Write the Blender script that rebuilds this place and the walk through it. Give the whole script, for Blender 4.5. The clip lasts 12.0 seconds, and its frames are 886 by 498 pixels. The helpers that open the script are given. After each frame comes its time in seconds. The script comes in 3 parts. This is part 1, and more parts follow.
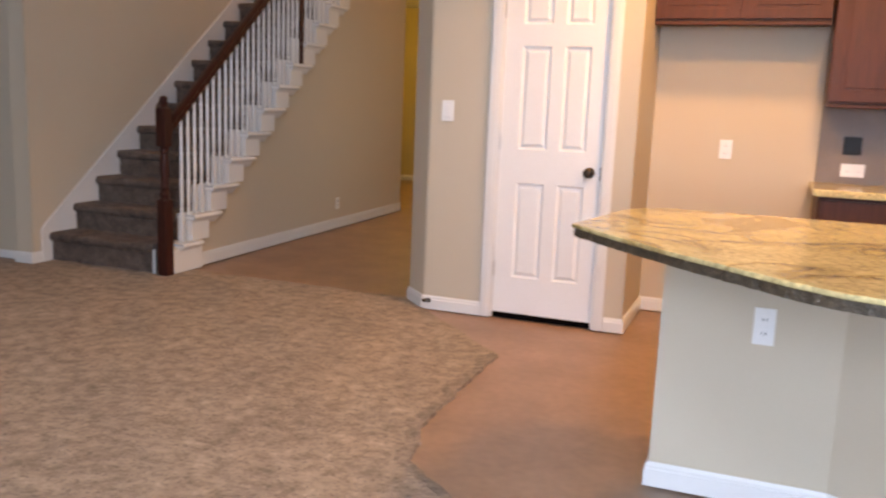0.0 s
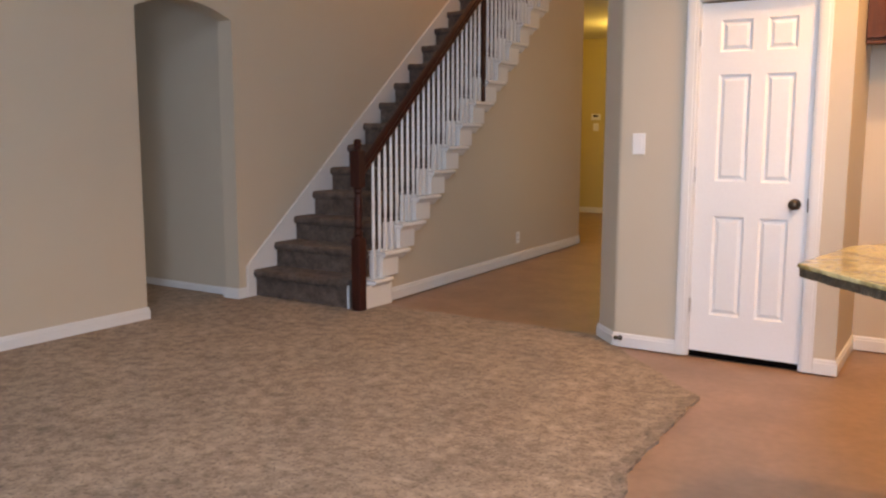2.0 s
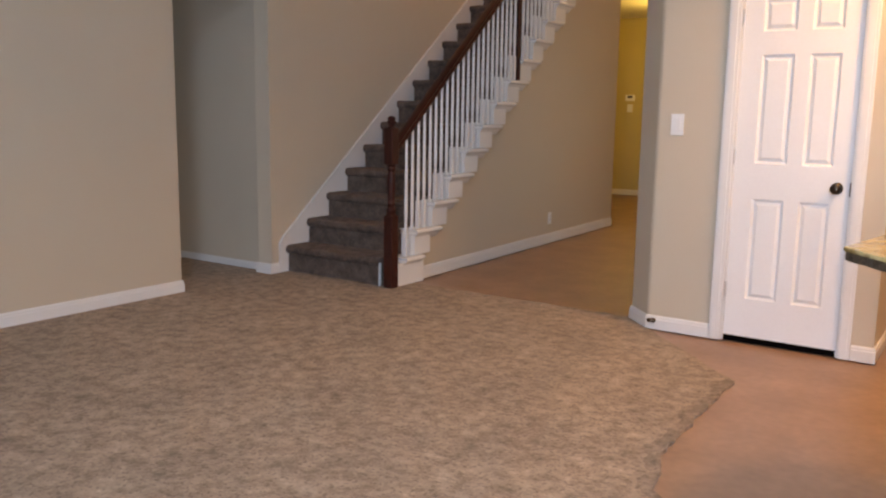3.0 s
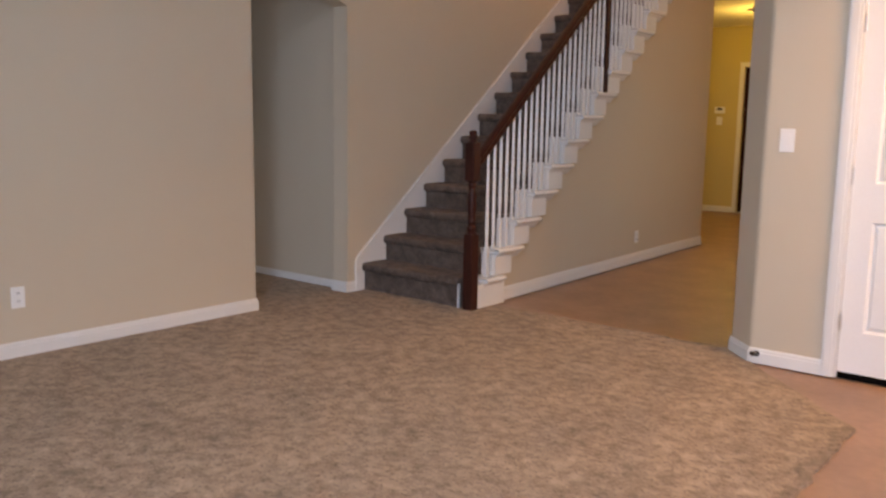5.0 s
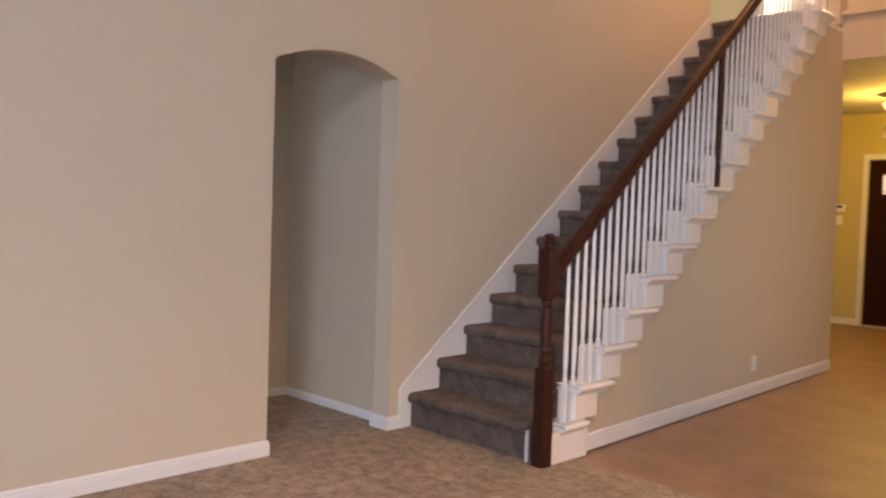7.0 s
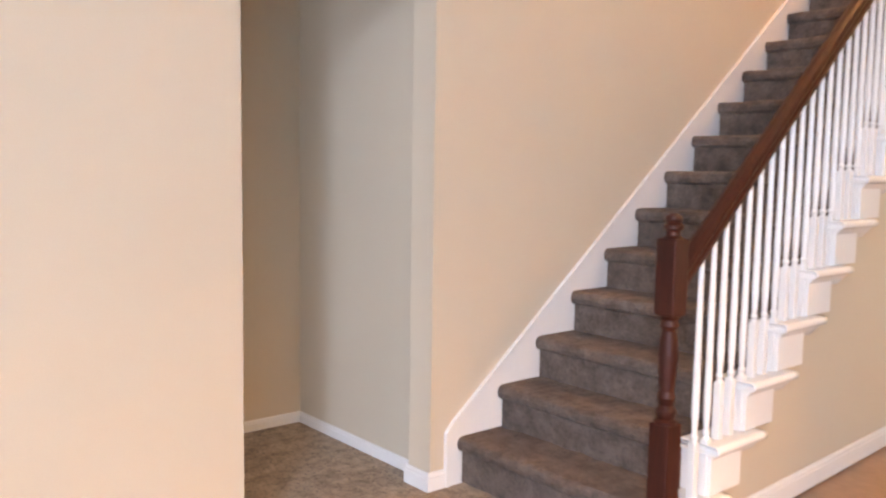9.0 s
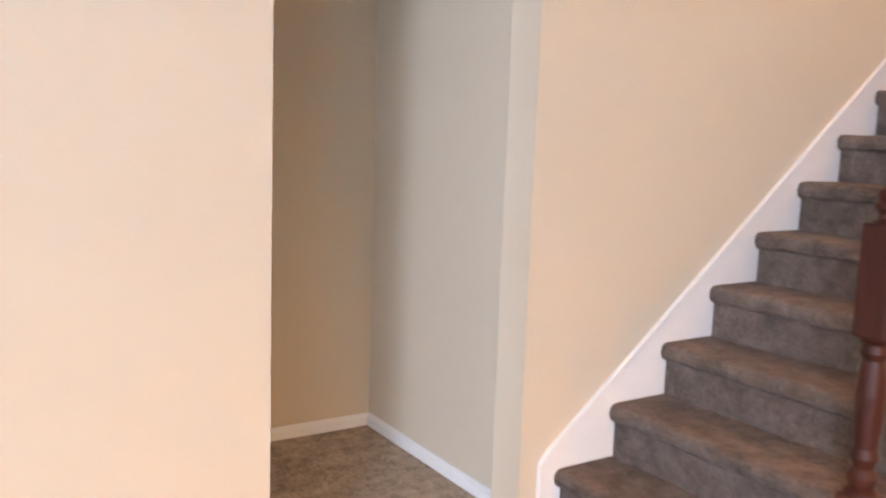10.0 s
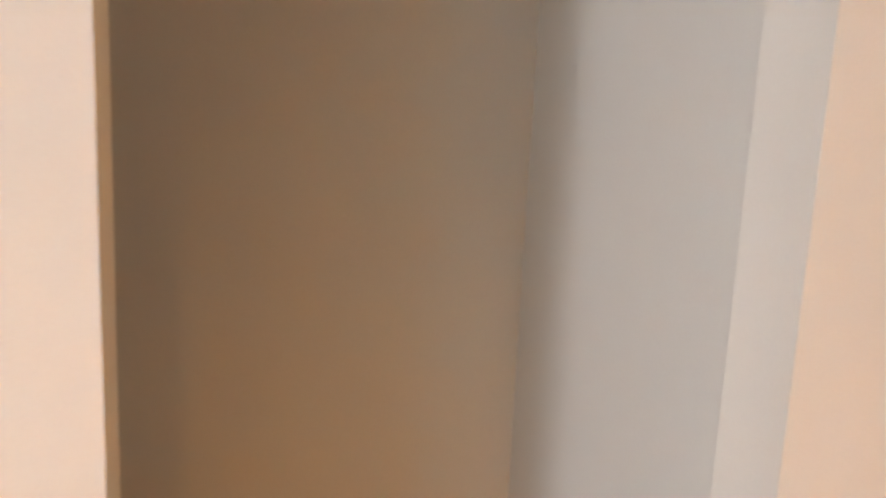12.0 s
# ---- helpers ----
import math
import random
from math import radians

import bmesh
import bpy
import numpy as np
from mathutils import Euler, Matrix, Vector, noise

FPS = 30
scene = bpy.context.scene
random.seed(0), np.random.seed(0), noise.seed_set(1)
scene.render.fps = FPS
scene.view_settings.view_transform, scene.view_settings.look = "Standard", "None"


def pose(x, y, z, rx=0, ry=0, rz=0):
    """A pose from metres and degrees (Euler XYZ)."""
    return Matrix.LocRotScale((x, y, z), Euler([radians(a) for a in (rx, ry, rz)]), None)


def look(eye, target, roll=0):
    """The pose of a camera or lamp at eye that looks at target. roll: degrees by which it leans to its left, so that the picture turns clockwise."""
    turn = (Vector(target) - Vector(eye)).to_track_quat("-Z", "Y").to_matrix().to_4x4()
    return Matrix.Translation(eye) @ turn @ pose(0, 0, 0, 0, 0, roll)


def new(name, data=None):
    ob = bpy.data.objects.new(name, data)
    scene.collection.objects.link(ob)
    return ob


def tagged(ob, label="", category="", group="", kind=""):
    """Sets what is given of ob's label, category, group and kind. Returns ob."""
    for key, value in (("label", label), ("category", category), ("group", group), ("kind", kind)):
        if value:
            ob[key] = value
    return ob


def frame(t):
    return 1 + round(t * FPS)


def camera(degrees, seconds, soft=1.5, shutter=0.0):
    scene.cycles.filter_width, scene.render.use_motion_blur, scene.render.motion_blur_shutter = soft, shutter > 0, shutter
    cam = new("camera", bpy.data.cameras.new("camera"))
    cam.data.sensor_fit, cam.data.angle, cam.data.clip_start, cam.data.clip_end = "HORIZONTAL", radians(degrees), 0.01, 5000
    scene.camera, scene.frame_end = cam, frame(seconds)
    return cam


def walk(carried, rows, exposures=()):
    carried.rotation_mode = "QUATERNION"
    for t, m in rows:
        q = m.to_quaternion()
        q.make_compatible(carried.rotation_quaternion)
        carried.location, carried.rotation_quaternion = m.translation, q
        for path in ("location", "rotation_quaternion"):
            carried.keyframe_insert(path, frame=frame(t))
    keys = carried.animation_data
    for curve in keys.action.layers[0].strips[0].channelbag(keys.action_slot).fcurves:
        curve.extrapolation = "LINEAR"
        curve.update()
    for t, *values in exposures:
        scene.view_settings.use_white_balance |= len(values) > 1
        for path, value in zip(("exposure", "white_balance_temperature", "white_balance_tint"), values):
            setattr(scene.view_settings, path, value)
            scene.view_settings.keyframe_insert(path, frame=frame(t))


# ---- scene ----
cam = camera(55.7, 12.0, soft=2.2, shutter=0.5)
PATH = [
    (0, (5.022, -3.762, 1.268), (4.322, -1.919, 0.935), 2.3),
    (0.5, (4.95, -3.78, 1.289), (4.104, -1.998, 0.957), 1.7),
    (1, (4.91, -3.787, 1.309), (3.915, -2.08, 0.998), -0.3),
    (1.5, (4.902, -3.796, 1.308), (3.873, -2.105, 1.02), -0.6),
    (2, (4.894, -3.805, 1.298), (3.832, -2.131, 1.029), 0.1),
    (2.5, (4.878, -3.815, 1.289), (3.788, -2.164, 0.995), 0.5),
    (4.5, (4.731, -3.736, 1.281), (3.534, -2.167, 0.959), 1.3),
    (5, (4.649, -3.599, 1.301), (3.391, -2.072, 1.009), 0.9),
    (5.5, (4.533, -3.411, 1.343), (3.208, -1.923, 1.175), 1.2),
    (6, (4.311, -3.16, 1.39), (2.991, -1.658, 1.349), 0.7),
    (6.5, (4.092, -2.827, 1.371), (2.774, -1.323, 1.324), 0.7),
    (7, (3.878, -2.526, 1.365), (2.457, -1.121, 1.277), 1.9),
    (9, (2.736, -1.374, 1.415), (1.215, -0.089, 1.219), 0.9),
    (9.5, (2.389, -1.068, 1.383), (0.813, 0.14, 1.139), 2.1),
    (10, (2.121, -0.819, 1.347), (0.454, 0.254, 1.079), 2.0),
    (10.5, (1.786, -0.524, 1.356), (0.076, 0.475, 1.078), 1.6),
    (11, (1.526, -0.263, 1.304), (-0.304, 0.491, 1.013), 2.9),
    (11.5, (1.227, -0.046, 1.244), (-0.653, 0.562, 0.937), 2.8),
    (12, (0.933, 0.115, 1.226), (-0.958, 0.645, 0.868), 2.7),
]
# seconds, stops, kelvin, tint
EXPOSURES = [(0, -0.77, 12900, 25), (2.5, -0.86, 12500, 23), (4.8, -0.8, 12700, 25), (5.5, -0.47, 13800, 27), (6, -0.7, 13700, 28), (6.5, -0.7, 13300, 28), (7.2, -0.06, 13200, 28), (9, 0.66, 12500, 25), (10, 0.8, 12300, 24), (11, 0.72, 12300, 24), (12, 0.72, 12400, 24)]
walk(cam, [(t, look(eye, target, roll)) for t, eye, target, roll in PATH], EXPOSURES)

# ---- world, sun, large lights ----
world = bpy.data.worlds.new("sky_world")
scene.world = world
world.use_nodes = True
wn = world.node_tree
sky = wn.nodes.new("ShaderNodeTexSky")
sky.sky_type = "NISHITA"
sky.sun_disc = False
sky.sun_elevation = radians(38)
sky.sun_rotation = radians(200)
wn.nodes["Background"].inputs[1].default_value = 0.12
wn.links.new(sky.outputs[0], wn.nodes["Background"].inputs[0])

sun = new("sun", bpy.data.lights.new("sun", "SUN"))
sun.data.energy, sun.data.angle, sun.data.color = 2.0, radians(0.5), (1.0, 0.94, 0.85)
sun.matrix_world = look((20, 60, 45), (20, 0, 0))


def area_lamp(name, eye, target, w, h, watts, colour):
    lamp = new(name, bpy.data.lights.new(name, "AREA"))
    lamp.data.shape, lamp.data.size, lamp.data.size_y = "RECTANGLE", w, h
    lamp.data.energy, lamp.data.color = watts, colour
    lamp.matrix_world = look(eye, target)
    return lamp


def bulb(name, place, watts, colour, size=0.05):
    lamp = new(name, bpy.data.lights.new(name, "POINT"))
    lamp.data.energy, lamp.data.color, lamp.data.shadow_soft_size = watts, colour, size
    lamp.location = place
    return lamp


DAY = (0.27, 0.51, 1.0)
WARM = (1.0, 0.70, 0.385)
# daylight through the windows of the side wall and of the wall behind the walk
for wx, low, high in ((1.5, 20, 10), (5.5, 465, 330)):
    area_lamp("daylight_lamp", (wx, -5.42, 1.55), (wx - 0.2, -3.2, 0.0), 1.4, 1.7, low, DAY)
    area_lamp("daylight_lamp", (wx, -5.42, 4.1), (wx - 0.2, -2.2, 0), 1.4, 1.3, high, DAY)
area_lamp("daylight_lamp", (7.30, -4.5, 1.55), (0, -3.0, 1.0), 1.4, 1.7, 110, (0.12, 0.44, 1.0))
# added cool fill beside the hall, from a supposed front room out of view
area_lamp("daylight_lamp", (2.94, 4.1, 1.35), (0.9, 4.0, 1.3), 1.9, 1.9, 13, (0.70, 0.84, 1.0))
# daylight through the window at the end of the side passage
area_lamp("daylight_lamp", (-0.67, -5.42, 1.5), (-0.67, 0, 1.4), 0.8, 1.5, 56, (0.36, 0.56, 1.0))
# daylight through the two windows of the upper floor
for wx in (-1.4, 0.62):
    area_lamp("daylight_lamp", (wx, 9.5, 4.95), (wx, 4.0, 3.8), 0.9, 1.1, 70, (0.78, 0.93, 0.90))
# kitchen ceiling lights
KITCHEN_LIGHTS = [(5.7, -1.10), (4.60, 0.72), (5.55, -0.22)]
for (kx, ky), kw, cone in zip(KITCHEN_LIGHTS, (100, 235, 280), (164, 150, 164)):
    can_lamp = new("kitchen_bulb", bpy.data.lights.new("kitchen_bulb", "SPOT"))
    can_lamp.data.energy, can_lamp.data.color, can_lamp.data.shadow_soft_size = kw, WARM, 0.12
    can_lamp.data.spot_size, can_lamp.data.spot_blend = radians(cone), 0.5
    can_lamp.location = (kx, ky, 2.86)
# foyer ceiling lamps
FOYER_LAMPS = [(0.66, 7.95), (1.95, 7.1)]
for (fx, fy), fw in zip(FOYER_LAMPS, (74, 7)):
    bulb("foyer_bulb", (fx, fy, 2.66), fw, (1.0, 0.81, 0.24), 0.16)
# warm recessed lights in the high ceiling, unseen; the weak second one is added fill
HIGH_LIGHTS = [(1.20, 4.3), (2.60, -1.60)]
for (hx, hy), hw in zip(HIGH_LIGHTS, (180, 10)):
    bulb("ceiling_bulb", (hx, hy, 5.50), hw, (1.0, 0.64, 0.38), 0.3)


# ---- materials ----
def material(name, colour, rough=0.6, metal=0.0, vary=0.06, scale=3.0, fine=120.0, fine_vary=0.03, bump=0.05, depth=0.002, sheen=0.0, coat=0.0):
    m = bpy.data.materials.new(name)
    m.use_nodes = True
    nt = m.node_tree
    b = nt.nodes["Principled BSDF"]
    tc = nt.nodes.new("ShaderNodeNewGeometry")
    n1 = nt.nodes.new("ShaderNodeTexNoise")
    n1.inputs["Scale"].default_value = scale
    n1.inputs["Detail"].default_value = 4
    n2 = nt.nodes.new("ShaderNodeTexNoise")
    n2.inputs["Scale"].default_value = fine
    n2.inputs["Detail"].default_value = 3
    for n in (n1, n2):
        nt.links.new(tc.outputs["Position"], n.inputs["Vector"])
    lo = [max(0, c * (1 - vary * 2)) for c in colour]
    hi = [min(1, c * (1 + vary * 2)) for c in colour]
    ramp = nt.nodes.new("ShaderNodeMix")
    ramp.data_type = "RGBA"
    ramp.inputs["A"].default_value = (*lo, 1)
    ramp.inputs["B"].default_value = (*hi, 1)
    nt.links.new(n1.outputs["Fac"], ramp.inputs["Factor"])
    mul = nt.nodes.new("ShaderNodeMix")
    mul.data_type = "RGBA"
    mul.blend_type = "MULTIPLY"
    mul.inputs["Factor"].default_value = 1.0
    ramp2 = nt.nodes.new("ShaderNodeMapRange")
    ramp2.inputs["From Min"].default_value, ramp2.inputs["From Max"].default_value = 0.3, 0.7
    ramp2.inputs["To Min"].default_value, ramp2.inputs["To Max"].default_value = 1 - fine_vary * 2, 1.0
    nt.links.new(n2.outputs["Fac"], ramp2.inputs["Value"])
    nt.links.new(ramp.outputs["Result"], mul.inputs["A"])
    nt.links.new(ramp2.outputs["Result"], mul.inputs["B"])
    nt.links.new(mul.outputs["Result"], b.inputs["Base Color"])
    b.inputs["Roughness"].default_value = rough
    b.inputs["Metallic"].default_value = metal
    b.inputs["Sheen Weight"].default_value = sheen
    b.inputs["Coat Weight"].default_value = coat
    if bump:
        bp = nt.nodes.new("ShaderNodeBump")
        bp.inputs["Strength"].default_value = bump
        bp.inputs["Distance"].default_value = depth
        nt.links.new(n2.outputs["Fac"], bp.inputs["Height"])
        nt.links.new(bp.outputs["Normal"], b.inputs["Normal"])
    return m


def wood(name, colour, rough=0.35, axis="Z", stretch=18.0, vary=0.35, coat=0.2):
    m = material(name, colour, rough=rough, vary=0.08, fine=60, fine_vary=0.02, bump=0.05, coat=coat)
    nt = m.node_tree
    b = nt.nodes["Principled BSDF"]
    src = b.inputs["Base Color"].links[0].from_socket
    geo = nt.nodes.new("ShaderNodeNewGeometry")
    mp = nt.nodes.new("ShaderNodeMapping")
    s = {"X": (2, stretch, stretch), "Y": (stretch, 2, stretch), "Z": (stretch, stretch, 2)}[axis]
    mp.inputs["Scale"].default_value = s
    nz = nt.nodes.new("ShaderNodeTexNoise")
    nz.inputs["Scale"].default_value = 2.5
    nz.inputs["Detail"].default_value = 6
    nz.inputs["Distortion"].default_value = 0.6
    nt.links.new(geo.outputs["Position"], mp.inputs["Vector"])
    nt.links.new(mp.outputs["Vector"], nz.inputs["Vector"])
    mr = nt.nodes.new("ShaderNodeMapRange")
    mr.inputs["From Min"].default_value, mr.inputs["From Max"].default_value = 0.3, 0.7
    mr.inputs["To Min"].default_value, mr.inputs["To Max"].default_value = 1 - vary, 1.0
    nt.links.new(nz.outputs["Fac"], mr.inputs["Value"])
    mul = nt.nodes.new("ShaderNodeMix")
    mul.data_type, mul.blend_type = "RGBA", "MULTIPLY"
    mul.inputs["Factor"].default_value = 1.0
    nt.links.new(src, mul.inputs["A"])
    nt.links.new(mr.outputs["Result"], mul.inputs["B"])
    nt.links.new(mul.outputs["Result"], b.inputs["Base Color"])
    return m


def carpet(name, base, tuft, blotch=2.6, clumps=13.0, flecks=58.0, depth=0.012, amount=0.5, shade=0.80, pit=0.66, tip=1.22, sheen=0.08):
    """Cut-pile carpet: soft footfall blotches, leaning clumps of pile, and dark and pale flecks of single tufts."""
    m = bpy.data.materials.new(name)
    m.use_nodes = True
    nt = m.node_tree
    b = nt.nodes["Principled BSDF"]
    geo = nt.nodes.new("ShaderNodeNewGeometry")

    def noise_of(scale, detail, rough=0.5):
        n = nt.nodes.new("ShaderNodeTexNoise")
        n.inputs["Scale"].default_value, n.inputs["Detail"].default_value, n.inputs["Roughness"].default_value = scale, detail, rough
        nt.links.new(geo.outputs["Position"], n.inputs["Vector"])
        return n.outputs["Fac"]

    def ranged(socket, a, b2, lo, hi):
        n = nt.nodes.new("ShaderNodeMapRange")
        for key, value in zip(("From Min", "From Max", "To Min", "To Max"), (a, b2, lo, hi)):
            n.inputs[key].default_value = value
        nt.links.new(socket, n.inputs["Value"])
        return n.outputs["Result"]

    def times(p, q):
        n = nt.nodes.new("ShaderNodeMath")
        n.operation = "MULTIPLY"
        nt.links.new(p, n.inputs[0])
        nt.links.new(q, n.inputs[1])
        return n.outputs[0]
    clump = noise_of(clumps, 7, 0.68)
    fleck = noise_of(flecks, 2)
    mix = nt.nodes.new("ShaderNodeMix")
    mix.data_type = "RGBA"
    mix.inputs["A"].default_value, mix.inputs["B"].default_value = (*base, 1), (*tuft, 1)
    nt.links.new(ranged(clump, 0.33, 0.67, 0.0, 1.0), mix.inputs["Factor"])
    dark = ranged(fleck, 0.34, 0.45, pit, 1.0)
    pale = ranged(noise_of(flecks * 0.8, 2, 0.6), 0.56, 0.68, 1.0, tip)
    worn = ranged(noise_of(blotch, 5), 0.35, 0.65, shade, 1.0)
    tone = times(times(dark, pale), worn)
    mul = nt.nodes.new("ShaderNodeMix")
    mul.data_type, mul.blend_type = "RGBA", "MULTIPLY"
    mul.inputs["Factor"].default_value = 1.0
    nt.links.new(mix.outputs["Result"], mul.inputs["A"])
    nt.links.new(tone, mul.inputs["B"])
    nt.links.new(mul.outputs["Result"], b.inputs["Base Color"])
    b.inputs["Roughness"].default_value = 0.95
    b.inputs["Sheen Weight"].default_value = sheen
    b.inputs["Specular IOR Level"].default_value = 0.1
    bp = nt.nodes.new("ShaderNodeBump")
    bp.inputs["Strength"].default_value, bp.inputs["Distance"].default_value = amount, depth
    nt.links.new(times(clump, dark), bp.inputs["Height"])
    nt.links.new(bp.outputs["Normal"], b.inputs["Normal"])
    return m


def granite(name):
    m = material(name, (0.68, 0.54, 0.27), rough=0.14, vary=0.20, scale=7, fine=75, fine_vary=0.24, bump=0.0)
    nt = m.node_tree
    b = nt.nodes["Principled BSDF"]
    src = b.inputs["Base Color"].links[0].from_socket
    geo = nt.nodes.new("ShaderNodeNewGeometry")
    nz = nt.nodes.new("ShaderNodeTexNoise")
    nz.inputs["Scale"].default_value, nz.inputs["Detail"].default_value, nz.inputs["Distortion"].default_value = 1.9, 9, 1.1
    nt.links.new(geo.outputs["Position"], nz.inputs["Vector"])
    ramp = nt.nodes.new("ShaderNodeValToRGB")
    e = ramp.color_ramp.elements
    e[0].position, e[0].color = 0.44, (1, 1, 1, 1)
    e[1].position, e[1].color = 0.535, (1, 1, 1, 1)
    k = e.new(0.49)
    k.color = (0.48, 0.38, 0.24, 1)
    nt.links.new(nz.outputs["Fac"], ramp.inputs["Fac"])
    mul = nt.nodes.new("ShaderNodeMix")
    mul.data_type, mul.blend_type = "RGBA", "MULTIPLY"
    mul.inputs["Factor"].default_value = 0.8
    nt.links.new(src, mul.inputs["A"])
    nt.links.new(ramp.outputs["Color"], mul.inputs["B"])
    nt.links.new(mul.outputs["Result"], b.inputs["Base Color"])
    return m


def glow(name, colour, strength):
    m = bpy.data.materials.new(name)
    m.use_nodes = True
    b = m.node_tree.nodes["Principled BSDF"]
    b.inputs["Base Color"].default_value = (0.9, 0.88, 0.84, 1)
    b.inputs["Emission Color"].default_value = (*colour, 1)
    b.inputs["Emission Strength"].default_value = strength
    b.inputs["Roughness"].default_value = 0.3
    return m


def glass(name):
    m = bpy.data.materials.new(name)
    m.use_nodes = True
    b = m.node_tree.nodes["Principled BSDF"]
    b.inputs["Base Color"].default_value = (0.95, 0.97, 0.98, 1)
    b.inputs["Transmission Weight"].default_value = 1.0
    b.inputs["Roughness"].default_value = 0.02
    b.inputs["IOR"].default_value = 1.05
    return m


PAINT = material("beige_wall_paint", (0.555, 0.460, 0.350), rough=0.75, vary=0.015, scale=1.2, fine=170, fine_vary=0.012, bump=0.10, depth=0.0015)
CEIL = material("white_ceiling_paint", (0.78, 0.76, 0.72), rough=0.85, vary=0.02, fine=120, bump=0.12, depth=0.002)
TRIM = material("white_trim_paint", (0.73, 0.715, 0.69), rough=0.24, vary=0.015, scale=6, fine=40, fine_vary=0.01, bump=0.02)
DOOR = material("white_door_paint", (0.80, 0.785, 0.765), rough=0.38, vary=0.012, scale=4, fine=60, fine_vary=0.012, bump=0.03)
CARPET = carpet("tan_cut_pile_carpet", (0.215, 0.157, 0.112), (0.465, 0.346, 0.255))
EDGE_CARPET = carpet("darker_carpet_edge", (0.155, 0.113, 0.082), (0.37, 0.276, 0.205))
STAIR_CARPET = carpet("taupe_stair_carpet", (0.085, 0.059, 0.049), (0.180, 0.128, 0.106), depth=0.014, amount=0.8, pit=0.8, tip=1.15, sheen=0.05)
FLOOR = material("brown_vinyl_floor", (0.315, 0.184, 0.123), rough=0.42, vary=0.20, scale=3.2, fine=22, fine_vary=0.08, bump=0.03)
CHERRY = wood("cherry_cabinet_wood", (0.095, 0.026, 0.012), rough=0.52, coat=0.0)
CHERRY.node_tree.nodes["Principled BSDF"].inputs["Specular IOR Level"].default_value = 0.3
RAILWOOD = wood("mahogany_rail_wood", (0.056, 0.0115, 0.0072), rough=0.48, vary=0.45, coat=0.0)
RAILWOOD.node_tree.nodes["Principled BSDF"].inputs["Specular IOR Level"].default_value = 0.25
ESPRESSO = wood("dark_front_door_wood", (0.032, 0.008, 0.005), rough=0.6, coat=0.0)
ESPRESSO.node_tree.nodes["Principled BSDF"].inputs["Specular IOR Level"].default_value = 0.1
# near-black colour that paints the shade under the pantry door
GAP_SHADE = material("painted_gap_shade", (0.004, 0.003, 0.003), rough=0.9, vary=0.0, bump=0.0)
GAP_SHADE.node_tree.nodes["Principled BSDF"].inputs["Specular IOR Level"].default_value = 0.0
GRANITE = granite("gold_granite")
GRANITE_EDGE = material("chiselled_granite_edge", (0.10, 0.068, 0.042), rough=0.45, vary=0.45, scale=40, fine=130, fine_vary=0.3, bump=0.8, depth=0.01)
PLATE = material("white_plastic_plate", (0.80, 0.79, 0.77), rough=0.3, vary=0.01, bump=0.0)
BLACK = material("black_plastic", (0.015, 0.013, 0.012), rough=0.4, vary=0.1, bump=0.0)
BLACK.node_tree.nodes["Principled BSDF"].inputs["Specular IOR Level"].default_value = 0.15
BRONZE = material("dark_bronze_metal", (0.06, 0.045, 0.035), rough=0.35, metal=0.9, vary=0.1, bump=0.0)
STEEL = material("satin_nickel_hinge", (0.60, 0.58, 0.55), rough=0.35, metal=0.9, vary=0.05, bump=0.0)
TILE = material("grey_backsplash", (0.20, 0.16, 0.14), rough=0.6, vary=0.1, scale=6, fine=40, bump=0.05)
GLASS = glass("window_glass")
LAMPGLASS = glow("frosted_lamp_glass", (1.0, 0.80, 0.45), 3.0)
CANLIGHT = glow("recessed_light_lens", (1.0, 0.75, 0.5), 6.0)
GOLD = material("golden_foyer_paint", (0.56, 0.45, 0.21), rough=0.75, vary=0.02, fine=150, bump=0.08)
# upper walls: raised albedo puts the brightness upstairs into the colour
PALE = material("brightened_upper_wall_paint", (0.77, 0.75, 0.63), rough=0.75, vary=0.02, fine=150, bump=0.08)


# ---- builders ----
BASE = {}


def thing(name, place, label="", category="", group="", kind=""):
    ob = new(name)
    ob.empty_display_size = 0.1
    ob.location = place
    BASE[ob] = Vector(place)
    return tagged(ob, label, category, group, kind)


def solid(name, bm, mat, label="", category="", kind="", smooth=False):
    """One top-level mesh, built in world coordinates."""
    me = bpy.data.meshes.new(name)
    bmesh.ops.recalc_face_normals(bm, faces=bm.faces)
    bm.to_mesh(me)
    bm.free()
    me.materials.append(mat)
    if smooth:
        me.shade_smooth()
    ob = new(name, me)
    BASE[ob] = Vector((0, 0, 0))
    return tagged(ob, label, category, "", kind)


def part(name, bm, mat, parent, label="", smooth=False):
    """One mesh under a thing or under a part; the bmesh is in world coordinates."""
    base = BASE[parent]
    bmesh.ops.translate(bm, verts=bm.verts, vec=-base)
    bmesh.ops.recalc_face_normals(bm, faces=bm.faces)
    me = bpy.data.meshes.new(name)
    bm.to_mesh(me)
    bm.free()
    me.materials.append(mat)
    if smooth:
        me.shade_smooth()
    ob = new(name, me)
    ob.parent = parent
    BASE[ob] = base
    return tagged(ob, label)


